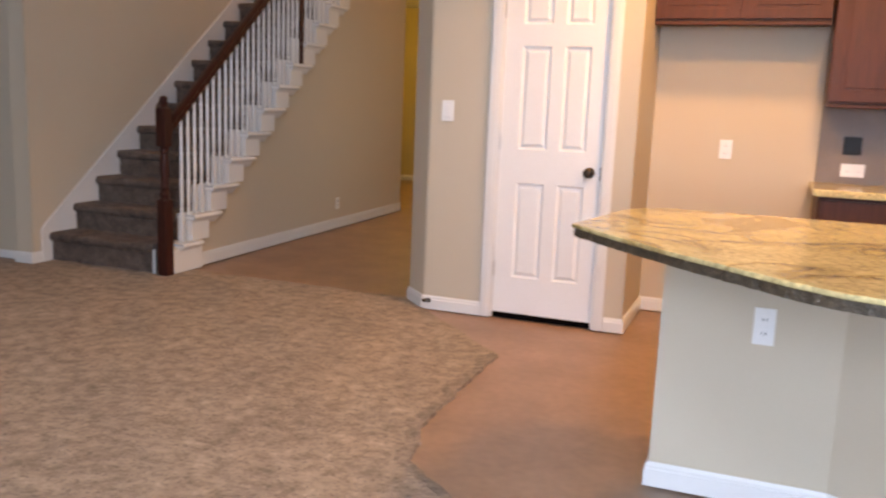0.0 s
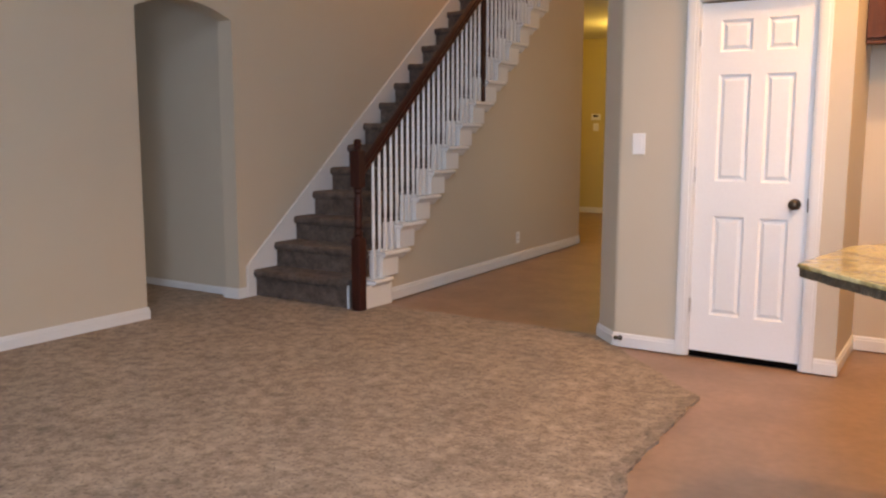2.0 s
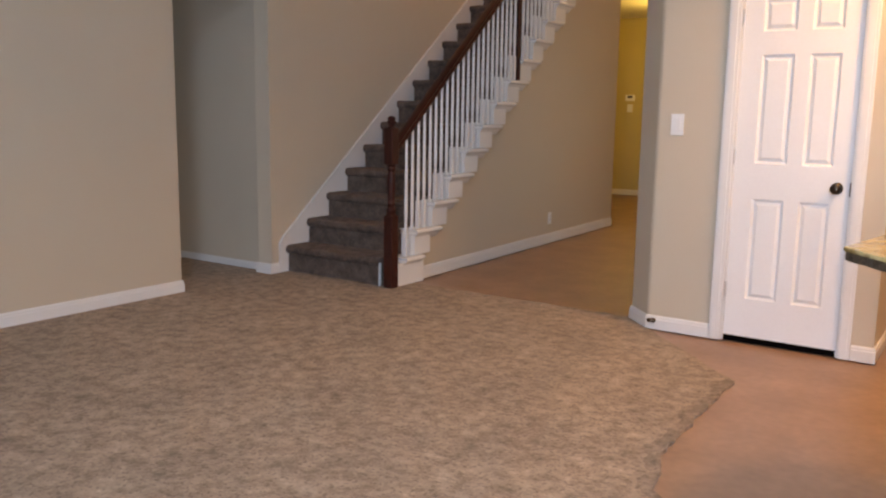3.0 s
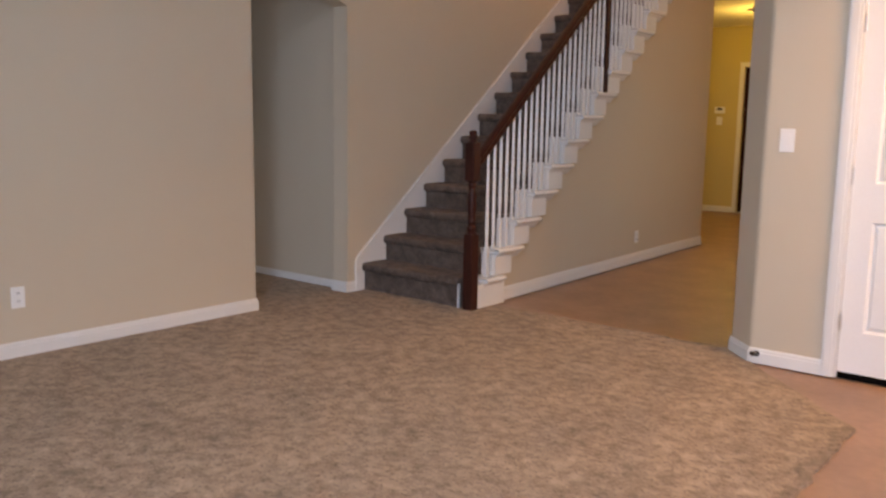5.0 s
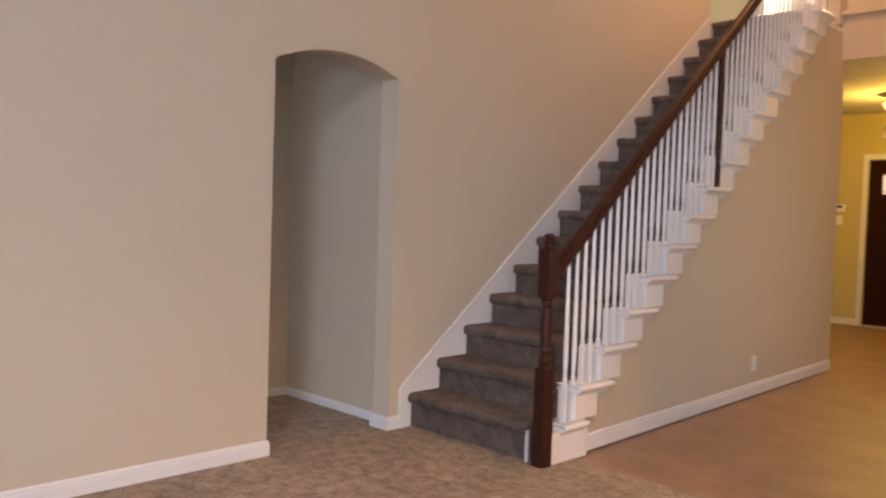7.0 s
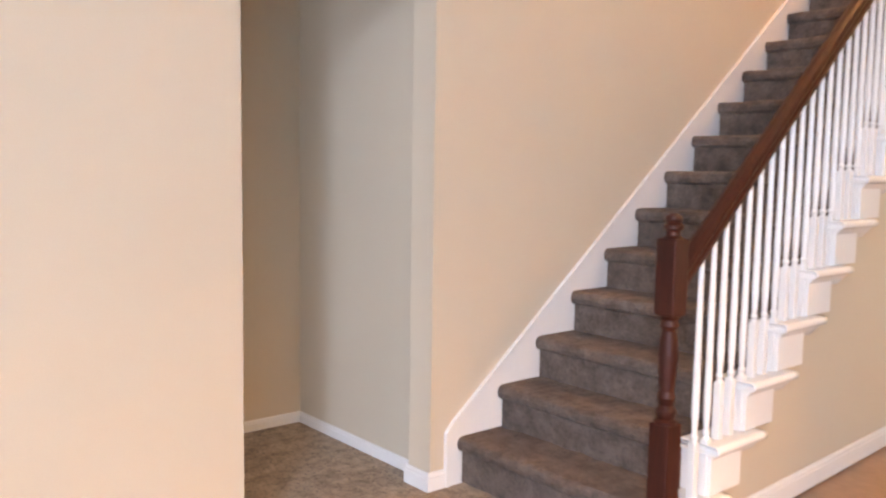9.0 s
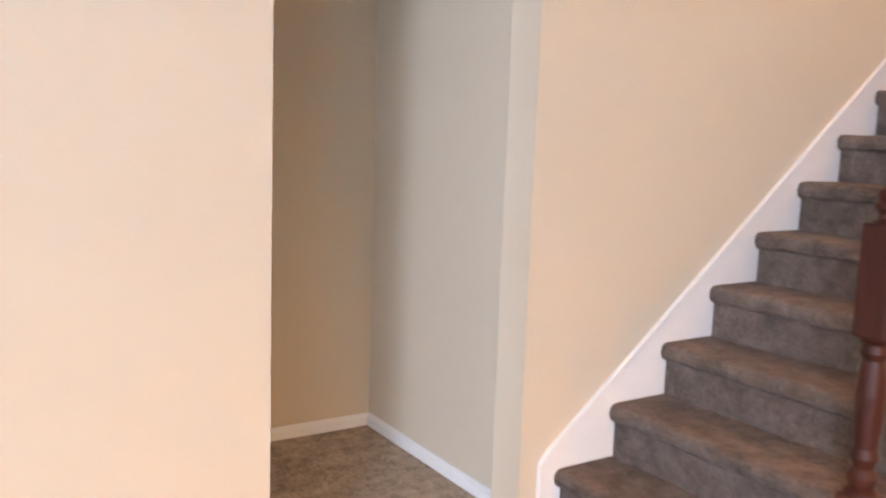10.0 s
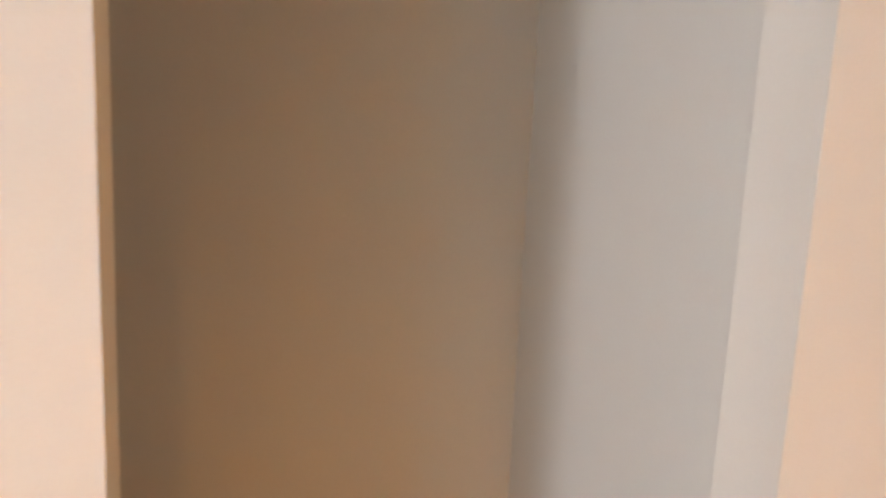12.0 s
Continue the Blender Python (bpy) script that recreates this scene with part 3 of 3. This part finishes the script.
part("skirt_moulding", prism(cap, "x", 0.0025, 0.022), TRIM, stair)


# ---- stair railing ----
rail = thing("stair_railing", (1.07, 1.05, 0), "dark mahogany handrail with white turned balusters", "stair railing")
NX, NY = 1.075, 1.05


def newel(cx, cy, z0, half, blocks, top, name, label):
    """Square blocks joined by turned lengths, all one post."""
    bm = bmesh.new()
    for a, b in blocks:
        box(cx - half, cy - half, a, cx + half, cy + half, b, 0.006, bm=bm)
    for (a, b), (c, d) in zip(blocks, blocks[1:]):
        h = c - b
        r = half
        lathe([(r * 0.98, 0), (r * 0.98, h * 0.02), (r * 0.72, h * 0.04), (r * 0.88, h * 0.09), (r * 0.90, h * 0.12), (r * 0.62, h * 0.17), (r * 0.80, h * 0.24), (r * 0.66, h * 0.30), (r * 0.80, h * 0.48), (r * 0.86, h * 0.64),
               (r * 0.74, h * 0.80), (r * 0.60, h * 0.86), (r * 0.84, h * 0.91), (r * 0.72, h * 0.96), (r * 0.98, h)], (cx, cy, b), 24, bm=bm)
    b = blocks[-1][1]
    h = top - b
    r = half
    lathe([(r * 0.95, 0), (r * 0.62, h * 0.12), (r * 0.56, h * 0.26), (r * 0.80, h * 0.38), (r * 0.84, h * 0.54), (r * 0.62, h * 0.63), (r * 0.74, h * 0.76), (r * 0.66, h * 0.90), (r * 0.28, h)], (cx, cy, b), 24, bm=bm)
    return part(name, bm, RAILWOOD, rail, label)


newel(NX, NY, 0, 0.040, [(0.0, 0.545), (0.92, 1.185)], 1.27, "newel_post", "turned mahogany newel post")
RZ = 1.13


def rail_z(y):
    return RZ + 0.806 * (y - 1.2)


y2 = Y1 + RUN * 7 + 0.245
post = box(xo(y2) - 0.028 + 0.012, y2 - 0.028, RISE * 8 + 0.010, xo(y2) + 0.028 + 0.012, y2 + 0.028, rail_z(y2), 0.004)
part("post", post, RAILWOOD, rail, "square mahogany post")


def rail_section(y0, y1):
    prof = [(-0.030, -0.030), (0.030, -0.030), (0.034, -0.012), (0.026, 0.000), (0.034, 0.014), (0.026, 0.030), (0.010, 0.036), (-0.010, 0.036), (-0.026, 0.030), (-0.034, 0.014), (-0.026, 0.0), (-0.034, -0.012)]
    bm = bmesh.new()
    rings = []
    for y in (y0, y1):
        rings.append([bm.verts.new((xo(y) + 0.013 + u, y, rail_z(y) + v * 1.25)) for u, v in prof])
    n = len(prof)
    for i in range(n):
        bm.faces.new((rings[0][i], rings[0][(i + 1) % n], rings[1][(i + 1) % n], rings[1][i]))
    bm.faces.new(rings[0])
    bm.faces.new(rings[1])
    return bm


part("handrail", rail_section(NY + 0.05, 4.95), RAILWOOD, rail)


def baluster_mesh(length):
    bm = bmesh.new()
    box(-0.015, -0.015, 0, 0.015, 0.015, 0.22, 0.002, bm=bm)
    rest = length - 0.22
    lathe([(0.014, 0), (0.0105, 0.012), (0.015, 0.024), (0.0105, 0.036), (0.0145, 0.12), (0.0125, rest * 0.5), (0.0095, rest)], (0, 0, 0.22), 10, bm=bm)
    me = bpy.data.meshes.new("baluster")
    bmesh.ops.recalc_face_normals(bm, faces=bm.faces)
    bm.to_mesh(me)
    bm.free()
    me.materials.append(TRIM)
    return me


meshes = {}
for k in range(1, 17):
    for j, dy in enumerate((0.065, 0.147, 0.229)):
        y = Y1 + RUN * (k - 1) + dy + 0.045
        if k == 1 and j == 0 or abs(y - y2) < 0.035:
            continue
        z0 = RISE * k + 0.011
        if j not in meshes:
            meshes[j] = baluster_mesh(rail_z(y) - 0.026 - z0)
        ob = new("baluster", meshes[j])
        ob.parent = rail
        ob.location = Vector((xo(y) + 0.013, y, z0)) - BASE[rail]
# railing of the upper floor's edge
upper = thing("upper_railing", (1.9, 5.60, UP + 0.235), "white balusters and dark rail along the upper floor", "railing")
um = baluster_mesh(0.72)
for i in range(17):
    ob = new("baluster", um)
    ob.parent = upper
    ob.location = (1.02 + i * 0.11 - 1.9, 0, 0)
part("handrail", box(0.93, 5.57, UP + 0.955, 2.876, 5.63, UP + 1.02, 0.012), RAILWOOD, upper)
pillar = thing("pillar", (0.78, 5.56, UP), "beige painted pillar with a short white post at the stair head", "pillar")
part("shaft", box(0.69, 5.46, UP + 0.012, 0.86, 5.66, HIGH - 0.004, 0.01), PAINT, pillar)
part("end_post", box(0.665, 5.385, UP + 0.012, 0.765, 5.458, UP + 0.42, 0.012), TRIM, pillar, "short white end post of the railing")


# ---- doors ----
def six_panel_slab(x0, x1, y, z0, z1, thick, mat, parent):
    """Door leaf with sunk, raised-field panels on its face towards the room."""
    w, h = x1 - x0, z1 - z0
    cols = [(x0 + 0.108 * w / 0.61, x0 + 0.281 * w / 0.61), (x0 + 0.360 * w / 0.61, x0 + 0.517 * w / 0.61)]
    rows = [(z0 + 0.225, z0 + 0.805), (z0 + 1.005, z0 + 1.605), (z0 + 1.730, z0 + 1.905)]
    part("slab", box(x0, y + 0.014, z0, x1, y + thick, z1, 0.002), mat, parent)
    xs = [x0, cols[0][0], cols[0][1], cols[1][0], cols[1][1], x1]
    zs = [z0, rows[0][0], rows[0][1], rows[1][0], rows[1][1], rows[2][0], rows[2][1], z1]
    for a, b in ((0, 1), (2, 3), (4, 5)):
        part("stile", box(xs[a], y, z0, xs[b], y + 0.0135, z1), mat, parent)
    for a, b in ((1, 2), (3, 4)):
        for c, d in ((0, 1), (2, 3), (4, 5), (6, 7)):
            part("cross_rail", box(xs[a], y, zs[c], xs[b], y + 0.0135, zs[d]), mat, parent)
        for c, d in ((1, 2), (3, 4), (5, 6)):
            p0, p1, q0, q1 = xs[a], xs[b], zs[c], zs[d]
            bm = bmesh.new()
            rings = []
            for inset, depth in ((0.0, 0.001), (0.004, 0.006), (0.011, 0.0133), (0.017, 0.0133), (0.034, 0.003), (0.038, 0.003)):
                rings.append([bm.verts.new(v) for v in ((p0 + inset, y + depth, q0 + inset), (p1 - inset, y + depth, q0 + inset), (p1 - inset, y + depth, q1 - inset), (p0 + inset, y + depth, q1 - inset))])
            for r, s in zip(rings, rings[1:]):
                for i in range(4):
                    bm.faces.new((r[i], r[(i + 1) % 4], s[(i + 1) % 4], s[i]))
            bm.faces.new(rings[-1])
            part("panel", bm, mat, parent)


def casing(x0, x1, top, y, depth, width, mat, parent):
    """Moulded boards round a door: two legs and a head."""
    def board(bm, a, b, c, d):
        box(a, y - depth, c, b, y, d, 0.003, bm=bm)
        box(a + 0.012, y - depth - 0.005, c, b - 0.018, y - depth + 0.001, d, 0.002, bm=bm)
        return bm
    part("casing", board(bmesh.new(), x0 - width, x0, 0.001, top + width), mat, parent)
    part("casing", board(bmesh.new(), x1, x1 + width, 0.001, top + width), mat, parent)
    part("casing", board(bmesh.new(), x0, x1, top, top + width), mat, parent)


pantry = thing("door_1", ((DX0 + DX1) / 2, PY, 0), "closed white six-panel pantry door with a dark knob", "door", kind="structure")
six_panel_slab(DX0, DX1, PY + 0.012, 0.034, DH, 0.047, DOOR, pantry)
casing(DX0 - 0.010, DX1 + 0.010, DH + 0.01, PY - 0.002, 0.015, 0.068, TRIM, pantry)
part("door_stop", box(DX0 - 0.0115, PY + 0.06, 0, DX0 + 0.012, PY + 0.118, DH + 0.010), TRIM, pantry)
part("door_stop", box(DX1 - 0.012, PY + 0.06, 0, DX1 + 0.0115, PY + 0.118, DH + 0.010), TRIM, pantry)
for a, b in ((DX0 - 0.0112, DX0 - 0.0015), (DX1 + 0.0015, DX1 + 0.0112)):
    part("jamb", box(a, PY + 0.001, 0.001, b, PY + 0.058, DH + 0.009), TRIM, pantry)
# black filler strip: shade of the open gap put in as colour
part("gap_shade_strip", box(DX0, PY + 0.016, -0.002, DX1, PY + 0.117, 0.033), GAP_SHADE, pantry, "black strip standing in for the shade under the door")
kb = lathe([(0.031, 0), (0.032, 0.006), (0.012, 0.010), (0.011, 0.030), (0.024, 0.036), (0.029, 0.048), (0.027, 0.060), (0.016, 0.068), (0.004, 0.070)], (0, 0, 0), 24)
bmesh.ops.rotate(kb, verts=kb.verts, cent=(0, 0, 0), matrix=Matrix.Rotation(radians(90), 3, "X"))
bmesh.ops.translate(kb, verts=kb.verts, vec=(DX1 - 0.062, PY + 0.013, 0.925))
part("door_knob", kb, BRONZE, pantry, "dark bronze round knob", smooth=True)
part("latch", box(DX1 + 0.001, PY - 0.003, 0.885, DX1 + 0.009, PY + 0.010, 0.960, 0.001), BRONZE, pantry)
for hz in (0.26, 1.03, 1.80):
    part("hinge", box(DX0 - 0.009, PY - 0.003, hz, DX0 + 0.006, PY + 0.012, hz + 0.09, 0.003), STEEL, pantry)

FX0, FX1, FH = -0.19, 0.72, 2.255
entry = thing("door_2", ((FX0 + FX1) / 2, YF, 0), "dark wooden front door with small square lights", "door", kind="structure")
LIGHTS = [(FX0 + 0.155, FX0 + 0.445), (FX0 + 0.515, FX0 + 0.800)]
cells = [(FX0, LIGHTS[0][0], 0.02, FH), (LIGHTS[0][1], LIGHTS[1][0], 0.02, FH), (LIGHTS[1][1], FX1, 0.02, FH)]
for a, b in LIGHTS:
    cells += [(a, b, 2.06, FH), (a, b, 1.72, 1.80)]
for a, b, c, d in cells:
    part("frame_board", box(a, YF + 0.02, c, b, YF + 0.065, d, 0.002), ESPRESSO, entry)
for a, b in LIGHTS:
    part("lower_panel", box(a, YF + 0.032, 0.22, b, YF + 0.055, 1.72, 0.004), ESPRESSO, entry)
    part("frame_board", box(a, YF + 0.02, 0.02, b, YF + 0.065, 0.22, 0.002), ESPRESSO, entry)
    g = part("pane", box(a, YF + 0.040, 1.80, b, YF + 0.046, 2.06), GLASS, entry)
    g.visible_shadow = False
part("threshold", box(FX0, YF - 0.01, -0.008, FX1, YF + 0.15, 0.018, 0.004), STEEL, entry)
casing(FX0 - 0.011, FX1 + 0.011, FH + 0.011, YF - 0.002, 0.016, 0.07, TRIM, entry)
kb = lathe([(0.030, 0), (0.030, 0.008), (0.012, 0.012), (0.012, 0.03), (0.027, 0.04), (0.027, 0.06), (0.010, 0.068)], (0, 0, 0), 16)
bmesh.ops.rotate(kb, verts=kb.verts, cent=(0, 0, 0), matrix=Matrix.Rotation(radians(90), 3, "X"))
bmesh.ops.translate(kb, verts=kb.verts, vec=(FX1 - 0.07, YF + 0.02, 0.95))
part("door_knob", kb, BRONZE, entry, smooth=True)


# ---- kitchen ----
solid("wall_bar", prism([(4.738, -0.92), (5.305, -0.92), (6.0, -1.30), (XR, -1.30), (XR, -1.18), (6.03, -1.18), (5.33, -0.79), (4.738, -0.79)], "z", 0, 0.872), PAINT, "beige painted half wall carrying the bar counter", "wall", "structure")
baseboard("baseboard", [(XR, -1.30), (6.0, -1.30), (5.305, -0.92), (4.738, -0.92), (4.738, -0.79)], 0.085)
bar = thing("bar_counter", (5.6, -1.0, 0.872), "polished gold granite bar top with a dark chiselled edge", "counter")
shape = [(4.452, -1.095), (4.61, -1.28), (4.815, -1.50), (4.976, -1.65), (5.10, -1.765), (5.20, -1.835), (5.30, -1.865), (5.6, -1.88), (XR - 0.004, -1.88), (XR - 0.004, -0.36), (4.66, -0.40), (4.54, -0.55)]
top = prism(shape, "z", 0.9, 0.914, 0.004)
part("slab", top, GRANITE, bar)
rim = prism([(x + (0.006 if x < 5 else 0), y + 0.006 if y < -0.8 else y - 0.006) for x, y in shape], "z", 0.873, 0.8999)
es = [e for e in rim.edges if abs(e.verts[0].co.z - e.verts[1].co.z) < 1e-4]
bmesh.ops.subdivide_edges(rim, edges=es, cuts=24)
for v in rim.verts:
    w = noise.noise(v.co * 38.0)
    v.co.x += w * 0.007
    v.co.y += noise.noise(v.co * 38.0 + Vector((5, 5, 5))) * 0.007
part("edge", rim, GRANITE_EDGE, bar, "dark chiselled granite edge")
for i in range(4):
    a = 4.80 + i * 0.62
    c = thing("base_cabinet", (a + 0.3, -0.5, 0), "cherry wood base cabinet behind the bar", "cabinet", "bar cabinets")
    part("body", box(a, -0.785, 0.10, a + 0.60, -0.44, 0.871, 0.002), CHERRY, c)
    part("toe_kick", box(a, -0.785, -0.009, a + 0.60, -0.48, 0.099), BLACK, c)
    part("door", box(a + 0.01, -0.4395, 0.12, a + 0.59, -0.42, 0.85, 0.004), CHERRY, c)


def cabinet_door(a, b, c, d, y, parent):
    """Cherry door with a frame round a raised field, facing -y."""
    f = 0.055
    dr = part("door", box(a, y + 0.006, c, b, y + 0.020, d, 0.002), CHERRY, parent)
    for p in ((a, a + f, c, d), (b - f, b, c, d), (a + f, b - f, c, c + f), (a + f, b - f, d - f, d)):
        part("frame_board", box(p[0], y, p[2], p[1], y + 0.0065, p[3], 0.002), CHERRY, dr)
    part("field", box(a + f + 0.02, y + 0.002, c + f + 0.02, b - f - 0.02, y + 0.0065, d - f - 0.02, 0.003), CHERRY, dr)


def wall_cabinet(x0, x1, z0, z1, y0, doors, label):
    cab = thing("wall_cabinet", ((x0 + x1) / 2, 1.795, z0), label, "cabinet", "kitchen wall cabinets")
    part("body", box(x0, y0 + 0.021, z0, x1, 1.797, z1, 0.002), CHERRY, cab)
    part("bottom_rail", box(x0, y0 + 0.012, z0 - 0.022, x1, y0 + 0.055, z0 - 0.001, 0.004), CHERRY, cab)
    w = (x1 - x0) / doors
    for i in range(doors):
        cabinet_door(x0 + i * w + 0.004, x0 + (i + 1) * w - 0.004, z0 + 0.012, z1 - 0.012, y0, cab)
    part("cornice", prism([(y0 - 0.03, z1 + 0.05), (y0 + 0.02, z1 + 0.001), (1.796, z1 + 0.001), (1.796, z1 + 0.05)], "x", x0, x1), CHERRY, cab)


wall_cabinet(4.321, 5.285, 1.825, 2.45, 1.47, 2, "cherry wood wall cabinet over the fridge recess")
wall_cabinet(5.302, 5.90, 1.375, 2.45, 1.47, 1, "cherry wood wall cabinet above the rear counter")
wall_cabinet(5.905, 6.60, 1.375, 2.45, 1.47, 2, "cherry wood wall cabinet above the rear counter")
wall_cabinet(6.605, XR - 0.005, 1.375, 2.45, 1.47, 2, "cherry wood wall cabinet above the rear counter")
for i in range(3):
    a = 5.30 + i * 0.695
    c = thing("base_cabinet", (a + 0.34, 1.5, 0), "cherry wood base cabinet under the rear counter", "cabinet", "rear base cabinets")
    part("body", box(a, 1.22, 0.10, a + 0.69, 1.797, 0.872, 0.002), CHERRY, c)
    part("toe_kick", box(a, 1.28, -0.009, a + 0.69, 1.797, 0.099), BLACK, c)
    part("drawer", box(a + 0.01, 1.20, 0.70, a + 0.68, 1.219, 0.855, 0.004), CHERRY, c)
    cabinet_door(a + 0.01, a + 0.68, 0.12, 0.69, 1.199, c)
rear_top = thing("rear_counter", (6.3, 1.5, 0.873), "gold granite counter along the kitchen's back wall", "counter")
part("slab", box(5.27, 1.17, 0.8735, XR - 0.005, 1.797, 0.912, 0.005), GRANITE, rear_top)
solid("trim_backsplash", box(5.30, 1.786, 0.913, XR - 0.003, 1.7985, 1.373), TILE, "grey backsplash above the rear counter", "backsplash", "structure")
# the fixture of the second high light is added along with its fill bulb
for kx, ky, LZ in [(*p, LOW) for p in KITCHEN_LIGHTS] + [(*p, HIGH) for p in HIGH_LIGHTS]:
    can = thing("recessed_light", (kx, ky, LZ), "round recessed ceiling light with a white rim", "ceiling light", "recessed lights")
    part("rim", lathe([(0.075, -0.004), (0.105, -0.008), (0.105, -0.001), (0.075, -0.001)], (kx, ky, LZ), 28), TRIM, can)
    part("lens", lathe([(0.072, -0.003), (0.072, -0.0012)], (kx, ky, LZ), 24), CANLIGHT, can)


# ---- foyer lamps ----
for fx, fy in FOYER_LAMPS:
    lamp = thing("ceiling_lamp", (fx, fy, LOW), "bronze ceiling lamp with a lit frosted bowl", "ceiling lamp", "foyer lamps")
    part("canopy", lathe([(0.075, -0.002), (0.08, -0.015), (0.07, -0.030), (0.040, -0.040), (0.020, -0.075)], (fx, fy, LOW), 28), BRONZE, lamp, smooth=True)
    bowl = part("bowl", lathe([(0.185, -0.095), (0.19, -0.105), (0.175, -0.150), (0.135, -0.195), (0.07, -0.222), (0.012, -0.230)], (fx, fy, LOW), 32), LAMPGLASS, lamp, "glowing frosted glass bowl", smooth=True)
    bowl.visible_shadow = False
    part("finial", lathe([(0.012, -0.252), (0.016, -0.244), (0.010, -0.231)], (fx, fy, LOW), 12), BRONZE, lamp)
    part("rim", lathe([(0.186, -0.098), (0.198, -0.098), (0.198, -0.088), (0.186, -0.088)], (fx, fy, LOW), 32), BRONZE, lamp)


# ---- switches, outlets, keypad, door stop ----
def plate(name, label, place, normal, w, h, kind="switch"):
    """A wall plate: bevelled cover with a rocker or two sockets; normal '+x', '-y' or the chamfer's."""
    o = thing(name, place, label, "light switch" if kind == "switch" else "power outlet")
    x, y, z = place

    def slab(a, b, c, d, t0, t1):
        if normal == "-y":
            return box(x + a, y - t1, z + c, x + b, y - t0, z + d, 0.002)
        return box(x + t0, y + a, z + c, x + t1, y + b, z + d, 0.002)
    part("cover", slab(-w / 2, w / 2, -h / 2, h / 2, 0.001, 0.007), PLATE, o)
    if kind == "switch":
        part("rocker", slab(-w * 0.24, w * 0.24, -h * 0.29, h * 0.29, 0.007, 0.011), PLATE, o)
    else:
        for s in (-1, 1):
            if w > h:
                sock = part("socket", slab(s * w * 0.22 - 0.016, s * w * 0.22 + 0.016, -0.014, 0.014, 0.007, 0.009), PLATE, o)
                part("slot", slab(s * w * 0.22 - 0.006, s * w * 0.22 + 0.006, -0.007, -0.004, 0.009, 0.0095), BLACK, sock)
            else:
                sock = part("socket", slab(-0.016, 0.016, s * h * 0.19 - 0.014, s * h * 0.19 + 0.014, 0.007, 0.009), PLATE, o)
                for u in (-0.006, 0.006):
                    part("slot", slab(u - 0.0012, u + 0.0012, s * h * 0.19 - 0.004, s * h * 0.19 + 0.007, 0.009, 0.0095), BLACK, sock)
    return o


plate("light_switch", "white rocker light switch on the pantry wall", (3.177, PY, 1.249), "-y", 0.078, 0.125)
plate("power_outlet", "white power outlet low on the beige wall", (0.0, -1.608, 0.334), "+x", 0.075, 0.118, "outlet")
plate("power_outlet", "small white power outlet on the wall under the stairs", (xo(3.856) + 0.002, 3.856, 0.255), "+x", 0.075, 0.118, "outlet")
plate("power_outlet", "white power outlet on the bar's half wall", (5.065, -0.92, 0.610), "-y", 0.066, 0.122, "outlet")
plate("power_outlet", "white power outlet in the fridge recess", (4.773, 1.80, 1.079), "-y", 0.075, 0.118, "outlet")
plate("power_outlet", "white horizontal outlet on the backsplash", (5.50, 1.786, 0.992), "-y", 0.130, 0.078, "outlet")
box_bm = box(5.435, 1.774, 1.085, 5.535, 1.785, 1.19, 0.003)
socket = thing("cable_box", (5.485, 1.786, 1.085), "open black electrical box on the backsplash", "electrical box")
part("rim", box_bm, BLACK, socket)
keypad = thing("alarm_keypad", (-0.555, YF, 1.52), "white alarm keypad with a sounder on the foyer wall", "keypad")
part("body", box(-0.635, YF - 0.028, 1.555, -0.475, YF - 0.001, 1.655, 0.006), PLATE, keypad)
part("screen", box(-0.595, YF - 0.030, 1.605, -0.515, YF - 0.0285, 1.640), BLACK, keypad)
part("lower_plate", box(-0.60, YF - 0.014, 1.375, -0.51, YF - 0.001, 1.500, 0.004), PLATE, keypad)
stop = thing("door_stopper", (3.10, PY - 0.014, 0.055), "small dark spring door stopper on the baseboard", "door stopper")
sp = lathe([(0.016, 0), (0.016, 0.005), (0.008, 0.007), (0.008, 0.065), (0.013, 0.067), (0.013, 0.085), (0.008, 0.090)], (0, 0, 0), 12)
bmesh.ops.rotate(sp, verts=sp.verts, cent=(0, 0, 0), matrix=Matrix.Rotation(radians(78), 3, "X"))
bmesh.ops.translate(sp, verts=sp.verts, vec=(3.10, PY - 0.0145, 0.055))
part("spring", sp, BRONZE, stop)
